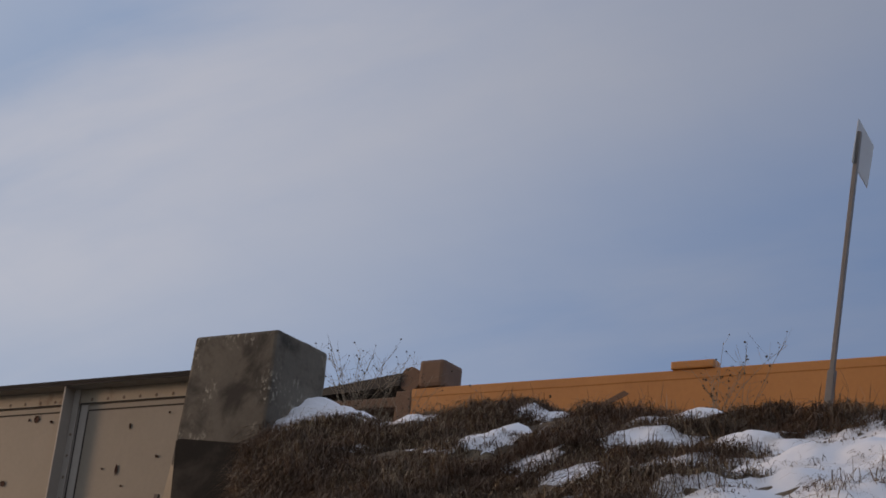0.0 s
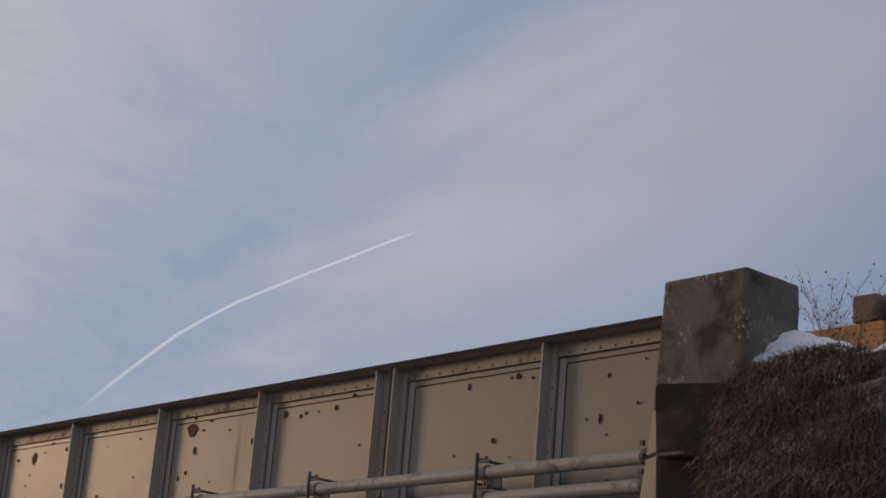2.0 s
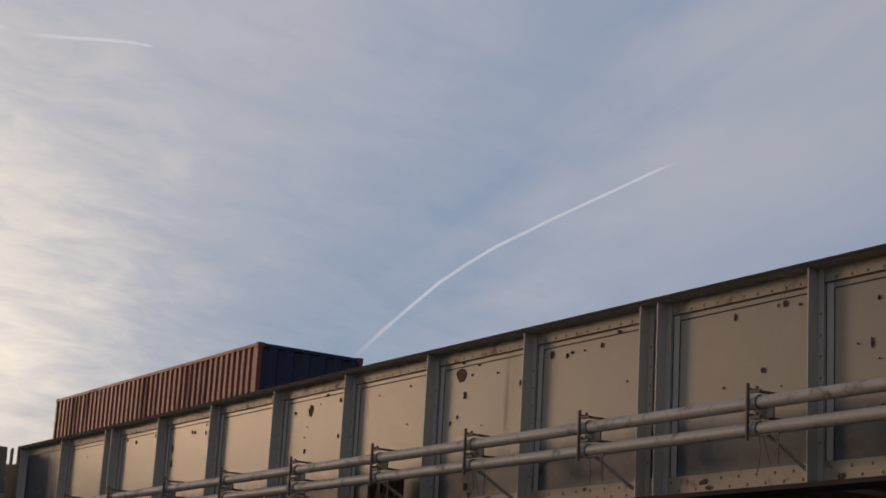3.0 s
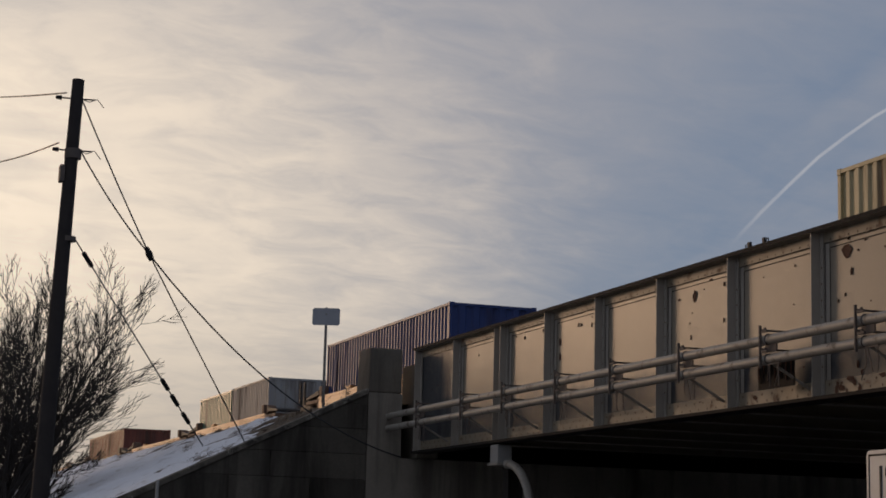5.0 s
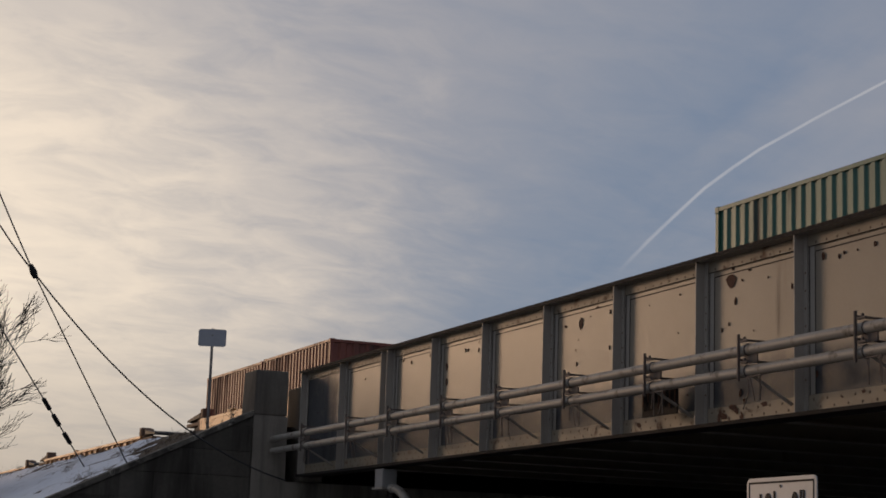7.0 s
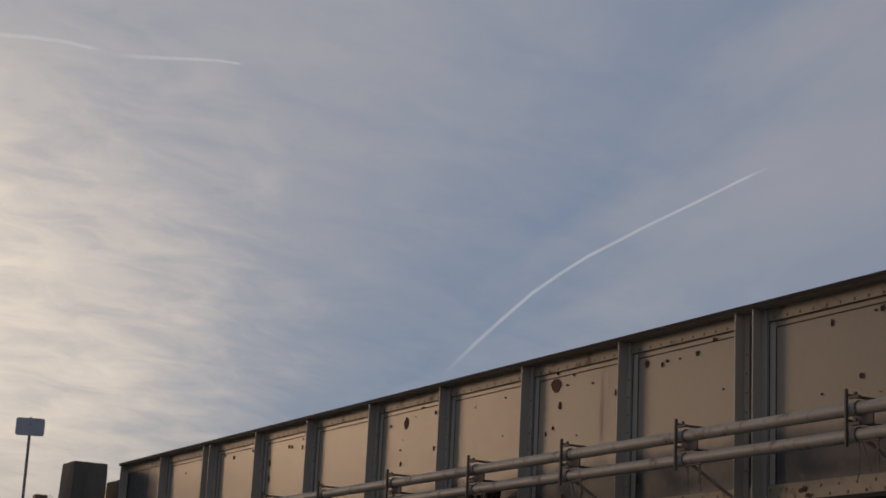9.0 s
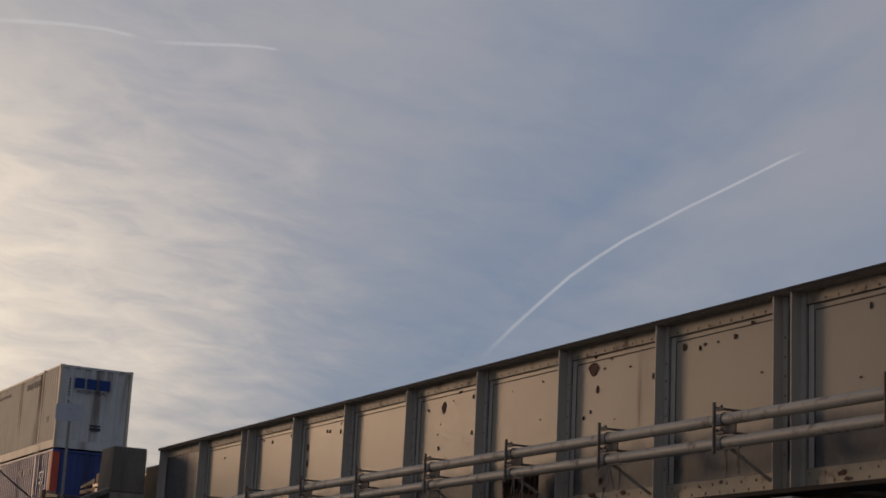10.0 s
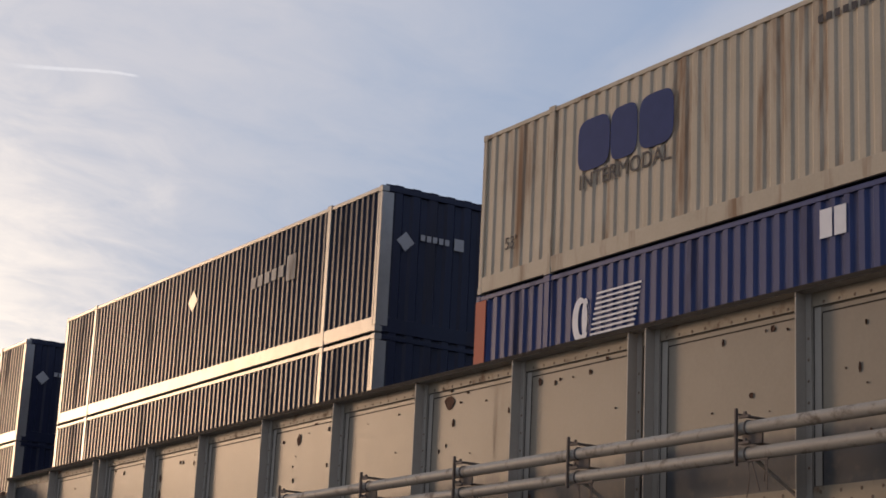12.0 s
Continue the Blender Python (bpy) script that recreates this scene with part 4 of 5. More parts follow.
def wire(name, a, b, sag, r, label, extra=()):
    a, b = Vector(a), Vector(b)
    w = thing(name, label, "wire")
    pts = [a.lerp(b, k / 14) - Vector((0, 0, sag * 4 * (k / 14) * (1 - k / 14))) for k in range(15)]
    part("strand", T(pts, r, 6), M["wire"], w)
    for k0, k1 in extra:
        p0, p1 = a.lerp(b, k0), a.lerp(b, k1)
        s0, s1 = (Vector((0, 0, sag * 4 * k * (1 - k))) for k in (k0, k1))
        part("sleeve", T([p0 - s0, p1 - s1], r * 3.2, 8), M["black"], w, "black insulating sleeve")
    return w


SPLICE = (-34.47, 6.07, 7.22)
wire("overhead_wire", (-35.69, 4.42, 10.60), (-60.0, 2.56, 16.16), 0.12, 0.016, "thin overhead wire leaving the pole")
wire("overhead_wire", (-35.69, 4.33, 9.55), (-60.0, 2.69, 14.02), 0.40, 0.016, "thin overhead wire leaving the pole")
wire("guy_wire", (-35.69, 4.75, 10.48), SPLICE, 0.05, 0.017, "steel guy wire from the pole top")
wire("guy_wire", (-35.69, 4.78, 9.42), SPLICE, 0.10, 0.017, "steel guy wire from the pole")
wire("guy_wire", SPLICE, (-38.2, 9.10, 3.75), 0.02, 0.015, "steel guy wire down to the bank")
wire("guy_wire", SPLICE, (-37.28, 12.35, 3.62), 0.62, 0.017, "slack cable down to the abutment")
wire("guy_wire", (-35.7, 4.78, 7.60), (-38.6, 8.2, 3.75), 0.0, 0.015, "guy wire with black insulating sleeves", ((.06, .12), (.66, .71), (.74, .79), (.83, .88)))
jb = thing("cable_splice", "black cable splice where the wires cross", "cable splice")
part("body", T([(-34.46, 6.00, 7.36), (-34.47, 6.07, 7.22), (-34.48, 6.13, 7.10)], [.04, .075, .05], 8), M["black"], jb)
mk = thing("marker_post", "thin pale marker post beside the wing wall", "post", pose(-36.5, 6.85, 0))
part("post", T([(0, 0, .1), (0, 0, 2.9)], 0.035, 8), M["paving"], mk)


# ---------------------------------------------------------------- bare trees and weeds
def branch(bm, p, d, r, length, depth, rnd):
    """A limb that tapers, arches upward and gives off finer limbs at narrow angles."""
    n = 7 if depth == 3 else 5 if depth else 4
    pts, rad = [p], [r]
    for k in range(n):
        d = (d + Vector((rnd.gauss(0, .045), rnd.gauss(0, .045), rnd.gauss(.05, .04)))).normalized()
        p = p + d * length / n
        pts.append(p)
        rad.append(max(r * (1 - 0.8 * (k + 1) / n), .006))
        if depth and k >= 1:
            for _ in range(2 if depth > 1 or rnd.random() < .5 else 1):
                side = d.orthogonal().normalized()
                side.rotate(Matrix.Rotation(rnd.uniform(0, 6.28), 3, d))
                nd = (d + side * rnd.uniform(.35, .75)).normalized()
                branch(bm, p, nd, max(rad[-1] * rnd.uniform(.5, .75), .009), length * rnd.uniform(.36, .6) * (1 - .35 * k / n), depth - 1, rnd)
    add_tube(bm, pts, rad, 6 if depth > 2 else 3, caps=False)


def tree(x, y, z, height, seed, limbs, label):
    t = thing("tree", label, "tree", pose(x, y, z))
    rnd = random.Random(seed)
    bm = bmesh.new()
    add_tube(bm, [(0, 0, -.3), (.03, .02, height * .14), (0, .05, height * .30)], [.26, .20, .13], 10)
    part("trunk", bm, M["bark"], t)
    bm = bmesh.new()
    for k in range(limbs):
        a = k * 2.4 + rnd.uniform(-.3, .3)
        steep = rnd.uniform(.28, 1.9)
        d = Vector((math.cos(a), math.sin(a), steep)).normalized()
        branch(bm, Vector((0, .04, height * rnd.uniform(.10, .30))), d, .075, height * rnd.uniform(.5, .72), 3, rnd)
    part("crown", bm, M["bark"], t, "bare winter branches")
    return t


tree(-48.6, 5.05, 0.6, 7.7, 3, 13, "bare leafless tree with a spreading crown of fine twigs")
tree(-60.0, 6.0, 1.6, 7.0, 8, 8, "smaller bare tree on the bank")
tree(-50.5, 4.2, 0.5, 4.2, 5, 12, "dense leafless bush at the foot of the bank")
tree(-54.5, 5.6, 1.5, 4.0, 6, 12, "dense leafless bush on the snowy bank")


def weed(x, y, height, seed, stems):
    """A dead stalk with thin curved stems and dry seed heads."""
    t = thing("weed", "dry dead weed with thin stems and seed heads", "weed", pose(x, y, bank(x, y) - 0.02), group="dead weeds on the bank")
    rnd = random.Random(seed)
    bm, heads = bmesh.new(), bmesh.new()
    for _ in range(stems):
        a, out = rnd.uniform(0, 6.28), rnd.uniform(.1, .75)
        h = height * rnd.uniform(.55, 1.0)
        pts = [Vector((math.cos(a) * out * k * k * h, math.sin(a) * out * k * k * h, h * k)) for k in (0, .3, .6, .85, 1)]
        add_tube(bm, pts, [.0034, .003, .0024, .0019, .0015], 4, False)
        for _ in range(13):
            k = rnd.uniform(.3, 1.0)
            p = Vector((math.cos(a) * out * k * k * h, math.sin(a) * out * k * k * h, h * k))
            q = p + Vector((rnd.gauss(0, .1), rnd.gauss(0, .1), rnd.uniform(.03, .18))) * h
            add_tube(bm, [p, p.lerp(q, .5) + Vector((0, 0, -.01)), q], [.0014, .0012, .001], 3, False)
            if rnd.random() < .6:
                bmesh.ops.create_icosphere(heads, subdivisions=1, radius=rnd.uniform(.005, .011), matrix=Matrix.Translation(q))
    part("stalk", bm, M["straw"], t)
    tagged(part("seed_heads", heads, M["soil"], t), kind="stuff")


for wd in ((-9.85, 13.0, 1.15, 1, 14), (-9.6, 13.05, 1.05, 2, 11), (-9.35, 13.2, .9, 11, 8), (-6.08, 12.95, 1.22, 3, 6), (-5.85, 12.95, 1.05, 4, 5), (-8.1, 12.95, .55, 5, 4),
           (-7.6, 12.9, .42, 6, 4), (-38.4, 11.4, .5, 7, 8), (-39.0, 11.0, .4, 8, 6), (-7.2, 12.8, .38, 9, 4)):
    weed(*wd)


# ---------------------------------------------------------------- contrails, far up
def contrail(name, dirs, width, material, label):
    """A ribbon of ice cloud high in the sky, thin at its ends."""
    bm = bmesh.new()
    uv = bm.loops.layers.uv.new("uv")
    dist = 4200.0
    pts = [Vector(d).normalized() * dist for d in dirs]
    rows = []
    for i, p in enumerate(pts):
        d = (pts[min(i + 1, len(pts) - 1)] - pts[max(i - 1, 0)]).normalized()
        s_ = d.cross(p.normalized()).normalized() * width * (0.8 + 0.5 * (1 - i / (len(pts) - 1)))
        rows.append((bm.verts.new(p - s_), bm.verts.new(p + s_), i / (len(pts) - 1)))
    for a, b in zip(rows, rows[1:]):
        f = bm.faces.new((a[0], a[1], b[1], b[0]))
        for lp, c in zip(f.loops, ((a[2], 0), (a[2], 1), (b[2], 1), (b[2], 0))):
            lp[uv].uv = c
    return tagged(part(name, bm, material), label, "contrail", kind="structure")


contrail("backdrop_1", [(-.8656, .472, .1675), (-.8595, .4792, .1785), (-.8518, .488, .1906), (-.842, .4993, .2046), (-.8306, .5114, .2195), (-.8204, .5234, .2308), (-.8104, .534, .2402), (-.7905, .5563, .2560),
                        (-.7688, .579, .2713), (-.7532, .5944, .2820), (-.7390, .6078, .2908)],
         5.2, M["contrail"], "thin white bent contrail in the evening sky")
contrail("backdrop_2", [(-.9258, .1832, .3306), (-.9218, .2004, .3318), (-.9174, .2177, .3331), (-.9119, .238, .3342), (-.9072, .2558, .3339), (-.9028, .2739, .3317)], 6.5, M["contrail_thin"], "faint broken contrail high in the sky")
contrail("backdrop_3", [(-.9033, .2743, .33), (-.8974, .2918, .3309), (-.8923, .3063, .3317), (-.8856, .3238, .3329), (-.8812, .3354, .3331), (-.8769, .3473, .3324)], 5.5, M["contrail_thin"], "short faint contrail high in the sky")

# ---------------------------------------------------------------- the train
NEAR, FAR = 16.45, 19.04              # sides of the containers
SPEED = 26.0
MOVING = []
MESHES = {}


def corrugated(length, height, pitch, depth, material, key, land=0.38):
    """A sheet folded into upright ridges, from x = 0 to length, facing -y."""
    if (key, material.name) in MESHES:
        return MESHES[(key, material.name)]
    n = max(2, round(length / pitch))
    p = length / n
    line = []
    for k in range(n):
        x = k * p
        line += [(x + p * .06, depth), (x + p * (.78 - land), depth), (x + p * (.92 - land), 0.0), (x + p * .92, 0.0)]
    line = [(0.0, depth)] + line + [(length, depth)]
    bm = bmesh.new()
    lo = [bm.verts.new((x, y, 0)) for x, y in line]
    hi = [bm.verts.new((x, y, height)) for x, y in line]
    for i in range(len(line) - 1):
        bm.faces.new((lo[i], lo[i + 1], hi[i + 1], hi[i]))
    me = bpy.data.meshes.new(key)
    bm.normal_update()
    bm.to_mesh(me)
    bm.free()
    me.materials.append(material)
    MESHES[(key, material.name)] = me
    return me


def container(u_front, length, z0, height, material, label, posts=(), frame_mat=None, end_mat=None, rail=0.16, pitch=0.278, post_w=0.14, land=0.38, depth=0.036, wide_post=False):
    """A shipping container whose front end faces +x. Its base point is the middle of its floor."""
    y_mid, w = (NEAR + FAR) / 2, (FAR - NEAR) / 2
    fm = frame_mat or material
    em = end_mat or material
    c = thing("container", label, "shipping container", pose(u_front - length / 2, y_mid, z0), group="containers on the train")
    h, L = height, length
    inner = h - rail - 0.09
    side = corrugated(L - 0.2, inner, pitch, depth, material, "side%.1f%.1f%.2f" % (L, h, pitch), land)
    part("side_wall", side, None, c, m=pose(-L / 2 + .1, -w + .012, rail))
    part("side_wall", side, None, c, m=pose(L / 2 - .1, w - .012, rail, 0, 0, 180))
    end = corrugated(2 * w - .2, inner, .42, .045, em, "end%.1f" % h)
    part("front_wall", end, None, c, m=pose(L / 2 - .012, -w + .1, rail, 0, 0, 90))
    doors = [part("rear_door", B((-L / 2 + .02, -L / 2 + .06, a, b, rail, h - .09), bevel=.01), em, c) for a, b in ((-w + .1, -.01), (.01, w - .1))]
    for yy in (-.75, -.35, .35, .75):
        part("locking_bar", T([(-L / 2 + .0, yy, rail + .05), (-L / 2 + .0, yy, h - .12)], .018, 6), M["frame_silver"], doors[yy > 0])
    part("roof", B((-L / 2 + .1, L / 2 - .1, -w + .05, w - .05, h - .05, h - .02)), material, c)
    part("floor", B((-L / 2 + .1, L / 2 - .1, -w + .05, w - .05, .06, .12)), M["car_dark"], c)
    for sy in (-1, 1):
        a, b = sorted((sy * w, sy * (w - .06)))
        part("bottom_rail", B((-L / 2 + .1, L / 2 - .1, a, b, .02, rail), bevel=.008), fm, c)
        part("top_rail", B((-L / 2 + .1, L / 2 - .1, a, b, h - .09, h - .015), bevel=.008), fm, c)
        for sx in (-1, 1):
            p, q = sorted((sx * L / 2, sx * (L / 2 - .1)))
            cp = part("corner_post", B((p, q, *sorted((sy * w, sy * (w - .1))), .12, h - .12), bevel=.01), fm, c)
            for zz in (0, h - .12):
                part("corner_casting", B((p - .008, q + .008, *sorted((sy * (w + .008), sy * (w - .15))), zz, zz + .12), bevel=.012), fm, cp)
        for px in posts:
            sp = part("side_post", B((px - post_w / 2, px + post_w / 2, *sorted((sy * (w + .006), sy * (w - .05))), .02, h - .01), bevel=.01), fm, c)
            for zz in (-.005, h - .10):
                part("post_casting", B((px - .09, px + .09, *sorted((sy * (w + .014), sy * (w - .1))), zz, zz + .115), bevel=.012), fm, sp)
    for sx in (-1, 1):
        p, q = sorted((sx * L / 2, sx * (L / 2 - .08)))
        part("end_rail", B((p, q, -w + .1, w - .1, .02, rail), bevel=.01), em, c)
        part("end_rail", B((p, q, -w + .1, w - .1, h - .1, h - .015), bevel=.01), em, c)
        if wide_post:
            part("post_cover", B((*sorted((sx * (L / 2 + .004), sx * (L / 2 - .03))), -w - .004, -w + .26, .13, h - .13), bevel=.004), fm, c, "broad bright steel corner post")
            part("post_cover", B((*sorted((sx * (L / 2 - .1), sx * (L / 2 - .16))), -w - .004, -w + .03, .13, h - .13), bevel=.004), fm, c, "broad bright steel corner post")
    MOVING.append(c)
    return c


def bars(c, material, boxes, y, label):
    """Plain painted shapes on a container's near side, at x, z in the container's space."""
    for x0, x1, z0, z1 in boxes:
        part("marking", B((x0, x1, y, y + .003, z0, z1)), material, c, label)


def end_bars(c, material, boxes, x, label):
    for y0, y1, z0, z1 in boxes:
        part("marking", B((x - .003, x, y0, y1, z0, z1)), material, c, label)


def diamond(c, material, cx, cz, r, where, on_end):
    bm = bmesh.new()
    if on_end:
        vs = [(where, cx + a * r, cz + b * r) for a, b in ((-1, 0), (0, -1), (1, 0), (0, 1))]
    else:
        vs = [(cx + a * r, where, cz + b * r) for a, b in ((-1, 0), (0, -1), (1, 0), (0, 1))]
    bm.faces.new([bm.verts.new(v) for v in vs])
    part("marking", bm, material, c, "pale diamond-shaped mark")


WN = -(FAR - NEAR) / 2                # near side in a container's space
FT40, FT20, FT53 = 12.19, 6.06, 16.65
container(-112.0, FT40, 5.60, 2.90, M["box_maroon"], "maroon forty-foot container with a dark blue end", end_mat=M["box_navy"])
container(-143.8, FT20, 5.60, 2.63, M["box_maroon"], "dark maroon twenty-foot container in a well")
container(-150.05, FT20, 5.60, 2.63, M["box_tan"], "faded tan twenty-foot container in a well")
cc = container(-175.8, FT40, 5.60, 2.88, M["box_blue"], "dark blue forty-foot container with a sun-washed side", end_mat=M["box_blue"], land=0.24)
bars(cc, M["blue_paint"], [(-5.2, -4.95, 1.5, 2.3)], WN - .004, "small faded mark")
container(-196.0, FT20, 5.60, 2.55, M["box_grey"], "weathered grey twenty-foot container")
container(-202.3, FT20, 5.60, 2.55, M["box_green"], "green and white weathered twenty-foot container")
container(-228.3, FT20, 5.60, 2.55, M["box_red"], "rust-red twenty-foot container with a brown end")
container(-234.55, FT20, 5.60, 2.55, M["box_red"], "rust-red twenty-foot container behind its twin")

P53 = (-FT53 / 2 + 2.05, FT53 / 2 - 2.1)
LOW, HIGH = 5.60, 8.53
c1 = container(-319.95, FT53, HIGH, 2.90, M["box_cream"], "cream fifty-three-foot container with rust streaks and blue lettering", P53, end_mat=M["box_cream_end"], rail=.30, pitch=.285, land=.42, depth=.026)
x0 = -FT53 / 2
for cx, rx in ((x0 + 3.22, .42), (x0 + 4.0, .34), (x0 + 4.80, .42)):
    part("marking", prism([(cx + rx * math.copysign(abs(math.cos(a)) ** .5, math.cos(a)), 1.98 + .44 * math.copysign(abs(math.sin(a)) ** .5, math.sin(a))) for a in (k * math.pi / 12 for k in range(24))],
                          "y", WN - .004, WN - .001), M["blue_paint"], c1, "plain blue rounded mark")
text("lettering", "INTERMODAL", 0.37, M["dark_paint"], c1, pose(x0 + 4.0, WN - .004, 1.36, 90, 0, 0), "dark capital letters")
bars(c1, M["dark_paint"], [(x0 + 8.3 + k * .16, x0 + 8.40 + k * .16, 2.45, 2.56) for k in range(12)], WN - .004, "small dark bar")
bars(c1, M["dark_paint"], [(x0 + 12.4 + k * .19, x0 + 12.52 + k * .19, 2.40, 2.62) for k in range(10) if k != 4], WN - .004, "small dark bar")
text("lettering", "53'", 0.30, M["dark_paint"], c1, pose(x0 + 15.6, WN - .004, 1.05, 90, 0, 0), "dark figures")
text("lettering", "53'", 0.30, M["dark_paint"], c1, pose(x0 + 0.95, WN - .004, .75, 90, 0, 0), "dark figures")
xe = FT53 / 2 + .004
end_bars(c1, M["blue_paint"], [(-.75, -.40, 2.12, 2.48), (-.33, .03, 2.12, 2.48), (.10, .50, 2.12, 2.48)], xe, "blue block-shaped mark")
text("lettering", "INTERMODAL", 0.175, M["dark_paint"], c1, pose(xe + .002, -.13, 2.0, 90, 0, 90), "small dark capital letters")
end_bars(c1, M["dark_paint"], [(-.95, -.90, 1.05 + k * .11, 1.12 + k * .11) for k in range(13) if k != 6], xe, "small dark bar")
end_bars(c1, M["dark_paint"], [(-.1, .3, .70, .80), (-.1, .3, .84, .90)], xe, "small dark bar")
c2 = container(-319.92, FT53 + .05, LOW, 2.90, M["box_blue"], "blue fifty-three-foot container with red corner posts", P53, end_mat=M["box_blue"], rail=.16, pitch=.265)
for sx in (-1, 1):
    p, q = sorted((sx * (FT53 / 2 + .035), sx * (FT53 / 2 - .28)))
    part("end_cover", B((p, q, WN - .012, WN - .004, .1, 2.8), bevel=.002), M["frame_red"], c2, "red painted end post")
part("end_cover", B((FT53 / 2 + .028, FT53 / 2 + .036, WN, WN + .25, .1, 2.8), bevel=.002), M["frame_red"], c2, "red painted end post")
bars(c2, M["white_paint"], [(x0 + 8.30, x0 + 8.53, 2.28, 2.68), (x0 + 8.57, x0 + 8.79, 2.28, 2.68)], WN - .004, "white square mark")
bars(c2, M["white_paint"], [(x0 + 3.25 + .02 * k, x0 + 4.35 + .02 * k, 1.72 + k * .08, 1.752 + k * .08) for k in range(9)], WN - .004, "white wavy stripe")
for cx, rx, rz in ((2.98, .20, .36), (3.12, .09, .33)):
    ring = [(cx + rx * math.cos(a), 2.02 + rz * math.sin(a)) for a in (k * math.pi / 12 for k in range(24))]
    hole = [(cx + .05 + rx * .5 * math.cos(a), 2.02 + rz * .72 * math.sin(a)) for a in (k * math.pi / 12 for k in range(24))]
    bm = bmesh.new()
    va, vb = ([bm.verts.new((x0 + p, WN - .006 - .01 * rx, q)) for p, q in lst] for lst in (ring, hole))
    for k in range(24):
        bm.faces.new((va[k], va[(k + 1) % 24], vb[(k + 1) % 24], vb[k]))
    part("marking", bm, M["white_paint"], c2, "white curved mark")
bars(c2, M["mark_grey"], [(x0 + 12.3 + k * .2, x0 + 12.39 + k * .2, 2.2, 2.42) for k in range(9) if k not in (3, 8)], WN - .004, "white bar")
text("lettering", "53", 0.62, M["white_paint"], c2, pose(x0 + 15.5, WN - .004, 1.95, 90, 0, 0), "white figures")
for n_, u in enumerate((-340.1, -359.9, -379.9)):
    for zz, lbl in ((HIGH, "upper"), (LOW, "lower")):
        c = container(u, FT53, zz, 2.90, M["box_navy"], "navy fifty-three-foot container with bright steel rails, %s of a stack" % lbl, P53, M["frame_silver"], M["box_navy"], .30, .215, land=0.30, wide_post=True)
        if zz == HIGH:
            diamond(c, M["mark_grey"], -.72, 1.86, .20, xe - .008, True)
            end_bars(c, M["mark_grey"], [(-.38 + k * .14, -.28 + k * .14, 1.94, 2.06) for k in range(5)] + [(.40, .62, 1.88, 2.12), (1.0, 1.03, 1.6, 2.4), (1.12, 1.14, 1.5, 2.4)], xe - .004, "white block-shaped mark")
            diamond(c, M["frame_silver"], x0 + 8.15, 2.0, .26, WN - .004, False)
            bars(c, M["box_grey"], [(x0 + 11.15 + k * .32, x0 + 11.37 + k * .32, 1.75 + .01 * k, 2.0 + .01 * k) for k in range(5)] + [(x0 + 12.8, x0 + 13.2, 1.65, 2.2)], WN - .004, "white block-shaped mark")
        else:
            diamond(c, M["frame_silver"], x0 + 8.0, 1.6, .26, WN - .004, False)


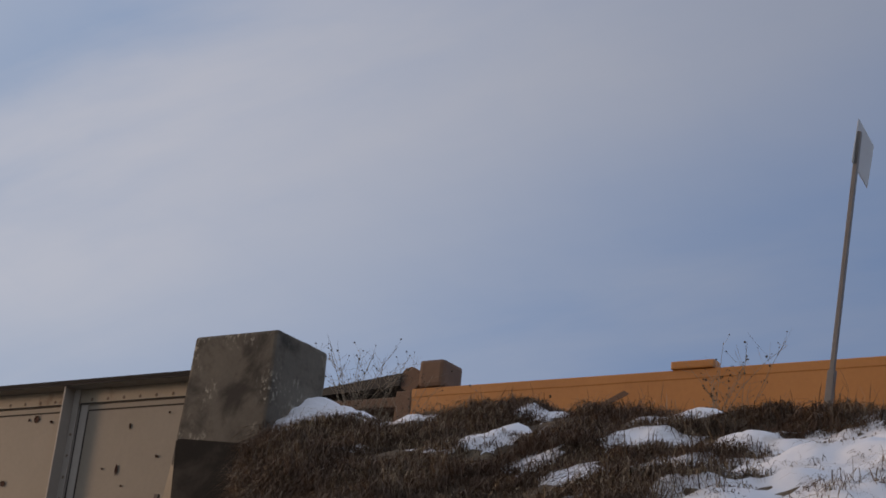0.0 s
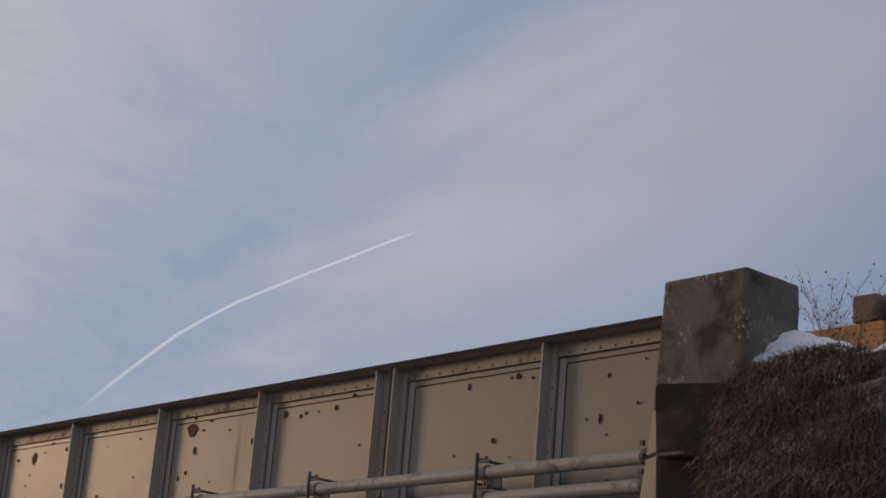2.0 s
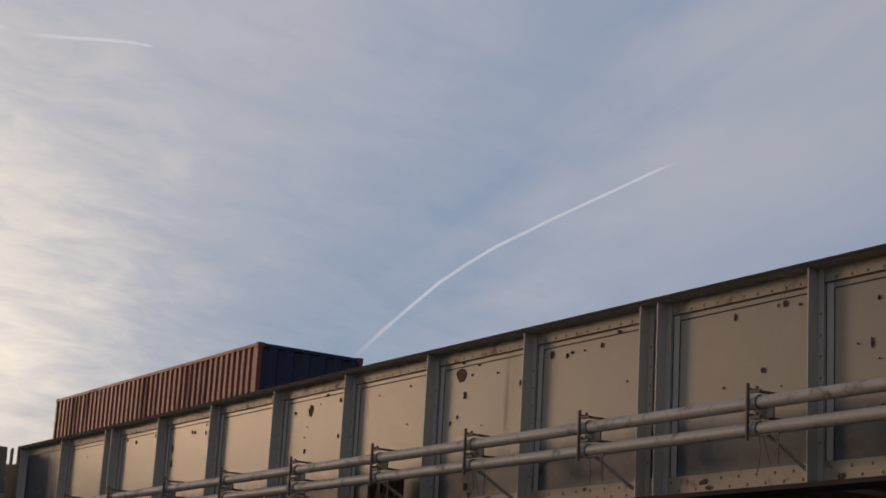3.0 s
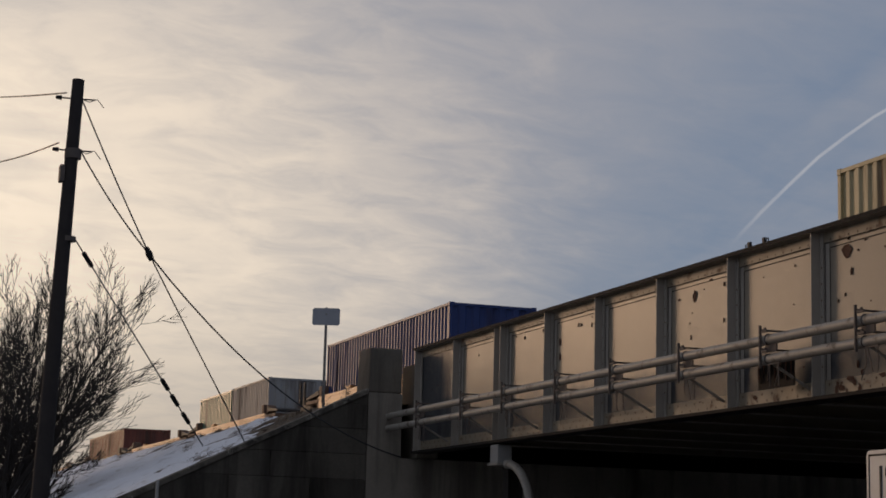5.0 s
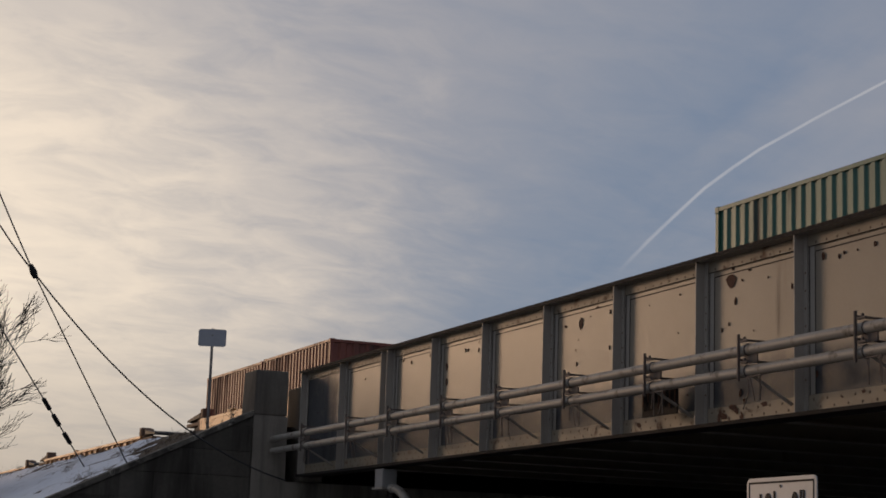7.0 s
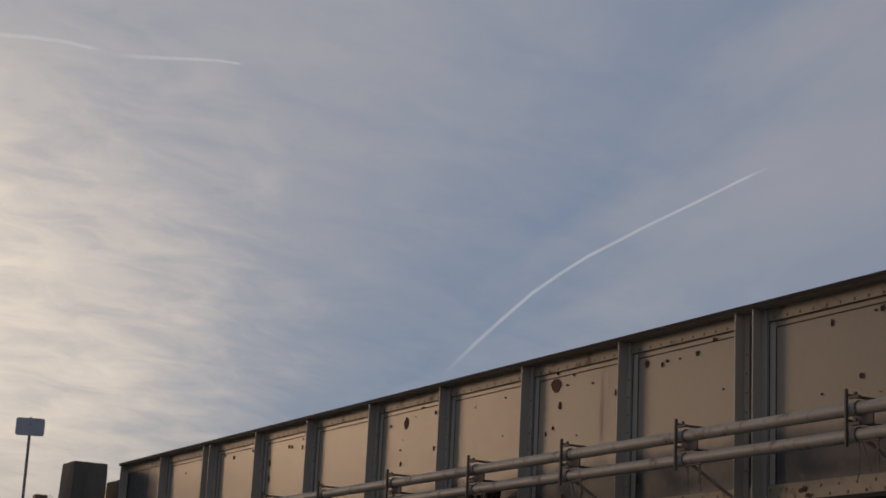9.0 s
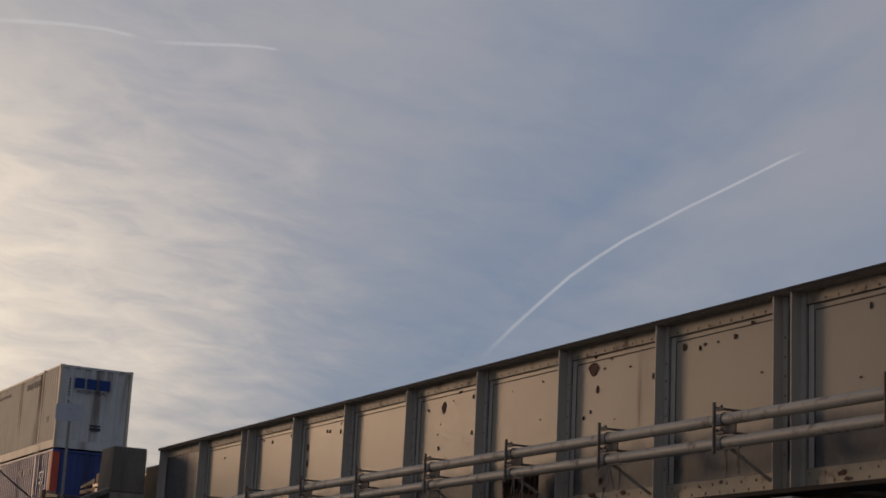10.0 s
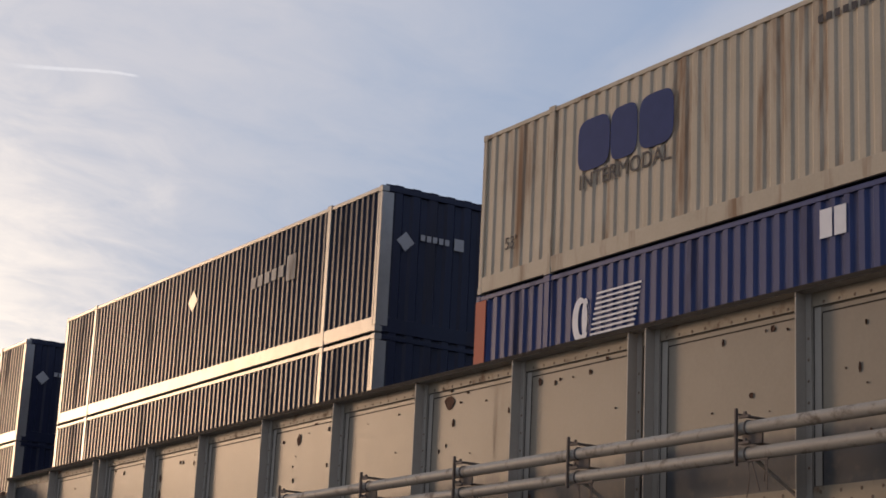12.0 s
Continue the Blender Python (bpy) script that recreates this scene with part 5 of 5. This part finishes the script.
def well_unit(u_mid, well, reach, label, posts=False, ribbed=False):
    """One unit of a well car: deep side sills, end platforms over the trucks, hand holds."""
    w = thing("well_car", label, "well car", pose(u_mid, (NEAR + FAR) / 2, RAIL), group="well cars of the train")
    h = well / 2
    for sy in (-1, 1):
        a, b = sorted((sy * 1.52, sy * 1.40))
        part("side_sill", prism([(-h, 1.35), (h, 1.35), (h, .72), (h - .9, .36), (-h + .9, .36), (-h, .72)], "y", a + .03, b - .03), M["yellow"], w)
        out = 1.58 if ribbed else 1.497
        part("top_chord", B((-h, h, *sorted((sy * out, sy * 1.32)), 1.28, 1.385), bevel=.012), M["yellow"], w)
        part("bottom_chord", B((-h + .9, h - .9, *sorted((sy * 1.55, sy * 1.3)), .31, .40), bevel=.01), M["yellow"], w)
        if "rib" not in MESHES:
            bm = B((-.03, .03, -.05, .05, .40, 1.28), bevel=.006)
            MESHES["rib"] = bpy.data.meshes.new("rib")
            bm.to_mesh(MESHES["rib"])
            bm.free()
            MESHES["rib"].materials.append(M["yellow"])
        for k in range(int(well / 1.05) if ribbed else 0):
            part("rib", MESHES["rib"], None, w, m=pose(-h + .6 + k * 1.05, sy * 1.535, 0))
        part("guide_lug", B((-2.95, -2.45, *sorted((sy * 1.53, sy * 1.36)), 1.386, 1.475), bevel=.02), M["yellow"], w)
        for k in range(3):            # scuffed marks on the sill
            x = -h + 2.2 + k * well * .3
            part("scuff", prism([(x, .95), (x + .55, 1.2), (x + .62, 1.16), (x + .08, .92)], "y", *sorted((sy * 1.494, sy * 1.491))), M["car_brown"], w)
    part("well_floor", B((-h, h, -1.3, 1.3, .26, .31)), M["car_dark"], w)
    for sx in (1, -1):
        e = sx * h
        part("bulkhead", B((*sorted((e, e + sx * .22)), -1.5, 1.5, .5, 1.37), bevel=.02), M["car_brown"], w)
        for sy in (-1, 1):
            part("corner_block", B((*sorted((e - sx * .42, e - sx * .08)), *sorted((sy * 1.52, sy * 1.1)), 1.39, 1.72), bevel=.05), M["car_brown"], w)
            part("saddle", T([(e + sx * .1, sy * 1.42, 1.53), (e + sx * .1, sy * 1.1, 1.53)], .15, 10), M["car_brown"], w)
            part("side_step", B((*sorted((e + sx * .2, e + sx * (reach - .1))), *sorted((sy * 1.5, sy * 1.2)), 1.18, 1.30), bevel=.02), M["car_brown"], w)
        part("platform", prism([(e + sx * .22, 1.60), (e + sx * reach, 1.44), (e + sx * reach, 1.37), (e + sx * .22, 1.45)], "y", -1.45, 1.45), M["car_dark"], w, "dark end platform")
        part("end_frame", prism([(e + sx * .22, 1.36), (e + sx * reach, 1.28), (e + sx * reach, .75), (e + sx * .22, .55)], "y", -1.18, 1.18), M["car_brown"], w)
        for xx in (.5, reach):
            part("wheel", T([(e + sx * xx, -.80, .42), (e + sx * xx, -.66, .42)], .42, 18), M["iron"], w)
            part("wheel", T([(e + sx * xx, .66, .42), (e + sx * xx, .80, .42)], .42, 18), M["iron"], w)
    if posts:                         # two hand-hold posts at the rear joint
        xr = -h - reach - 1.0
        for dx in (0.0, 0.55):
            hp = part("hand_post", B((xr + dx - .04, xr + dx + .04, -1.42, -1.36, 1.25, 2.03), bevel=.008), M["car_dark"], w)
            s_ = 1 if dx else -1
            part("hand_rail", T([(xr + dx, -1.39, 2.0), (xr + dx + s_ * .14, -1.39, 2.0), (xr + dx + s_ * .14, -1.39, 1.5), (xr + dx, -1.39, 1.5)], .014, 6), M["car_dark"], hp)
        part("post_bracket", prism([(xr + .55, 1.52), (xr + 1.45, 1.20), (xr + 1.45, 1.0), (xr - .1, 1.0), (xr - .1, 1.4)], "y", -1.35, 1.35), M["car_dark"], w, "sloping dark joint cover")
    MOVING.append(w)


EMPTY, LADEN = "yellow well car with an empty well", "yellow well car carrying containers"
UNITS40 = [27.2, 11.0, -5.2, -21.55, -37.6, -53.8, -69.8, -85.9, -102.0, -118.1, -134.0, -150.0, -166.0, -181.9, -201.9, -218.0, -234.3]
for u in UNITS40:
    well_unit(u, 12.5, 1.75, LADEN if u in (-118.1, -150.0, -181.9, -201.9, -234.3) else EMPTY,
              u in (11.0, -5.2, -21.55, -37.6, -53.8, -118.1, -150.0, -181.9))
for u in (-257.8, -281.2, -304.7):
    well_unit(u, 18.6, 1.7, "yellow well car with an empty ribbed well", ribbed=True)
for u in (-328.2, -348.2, -368.3, -388.4):
    well_unit(u, 16.6, 1.6, LADEN, ribbed=True)


def grade(x):
    """How far the track lies above its level at x = -40: it climbs a little on its way over the bridge."""
    return 0.0045 * (min(max(x, -110.0), 20.0) + 40.0)


def motions():
    """The whole train runs past at one speed, and brakes slightly at the end."""
    for ob in MOVING:
        x, y, z = ob.matrix_basis.translation
        steps = [(0.6 * k, SPEED * 0.6 * k) for k in range(19)] + [(11.2, SPEED * 11.2 + 0.05), (11.5, SPEED * 11.5 + 0.10), (12.0, SPEED * 12.0 - 0.50)]
        walk(ob, [(t, pose(x + d, y, z + grade(x + d))) for t, d in steps])


motions()
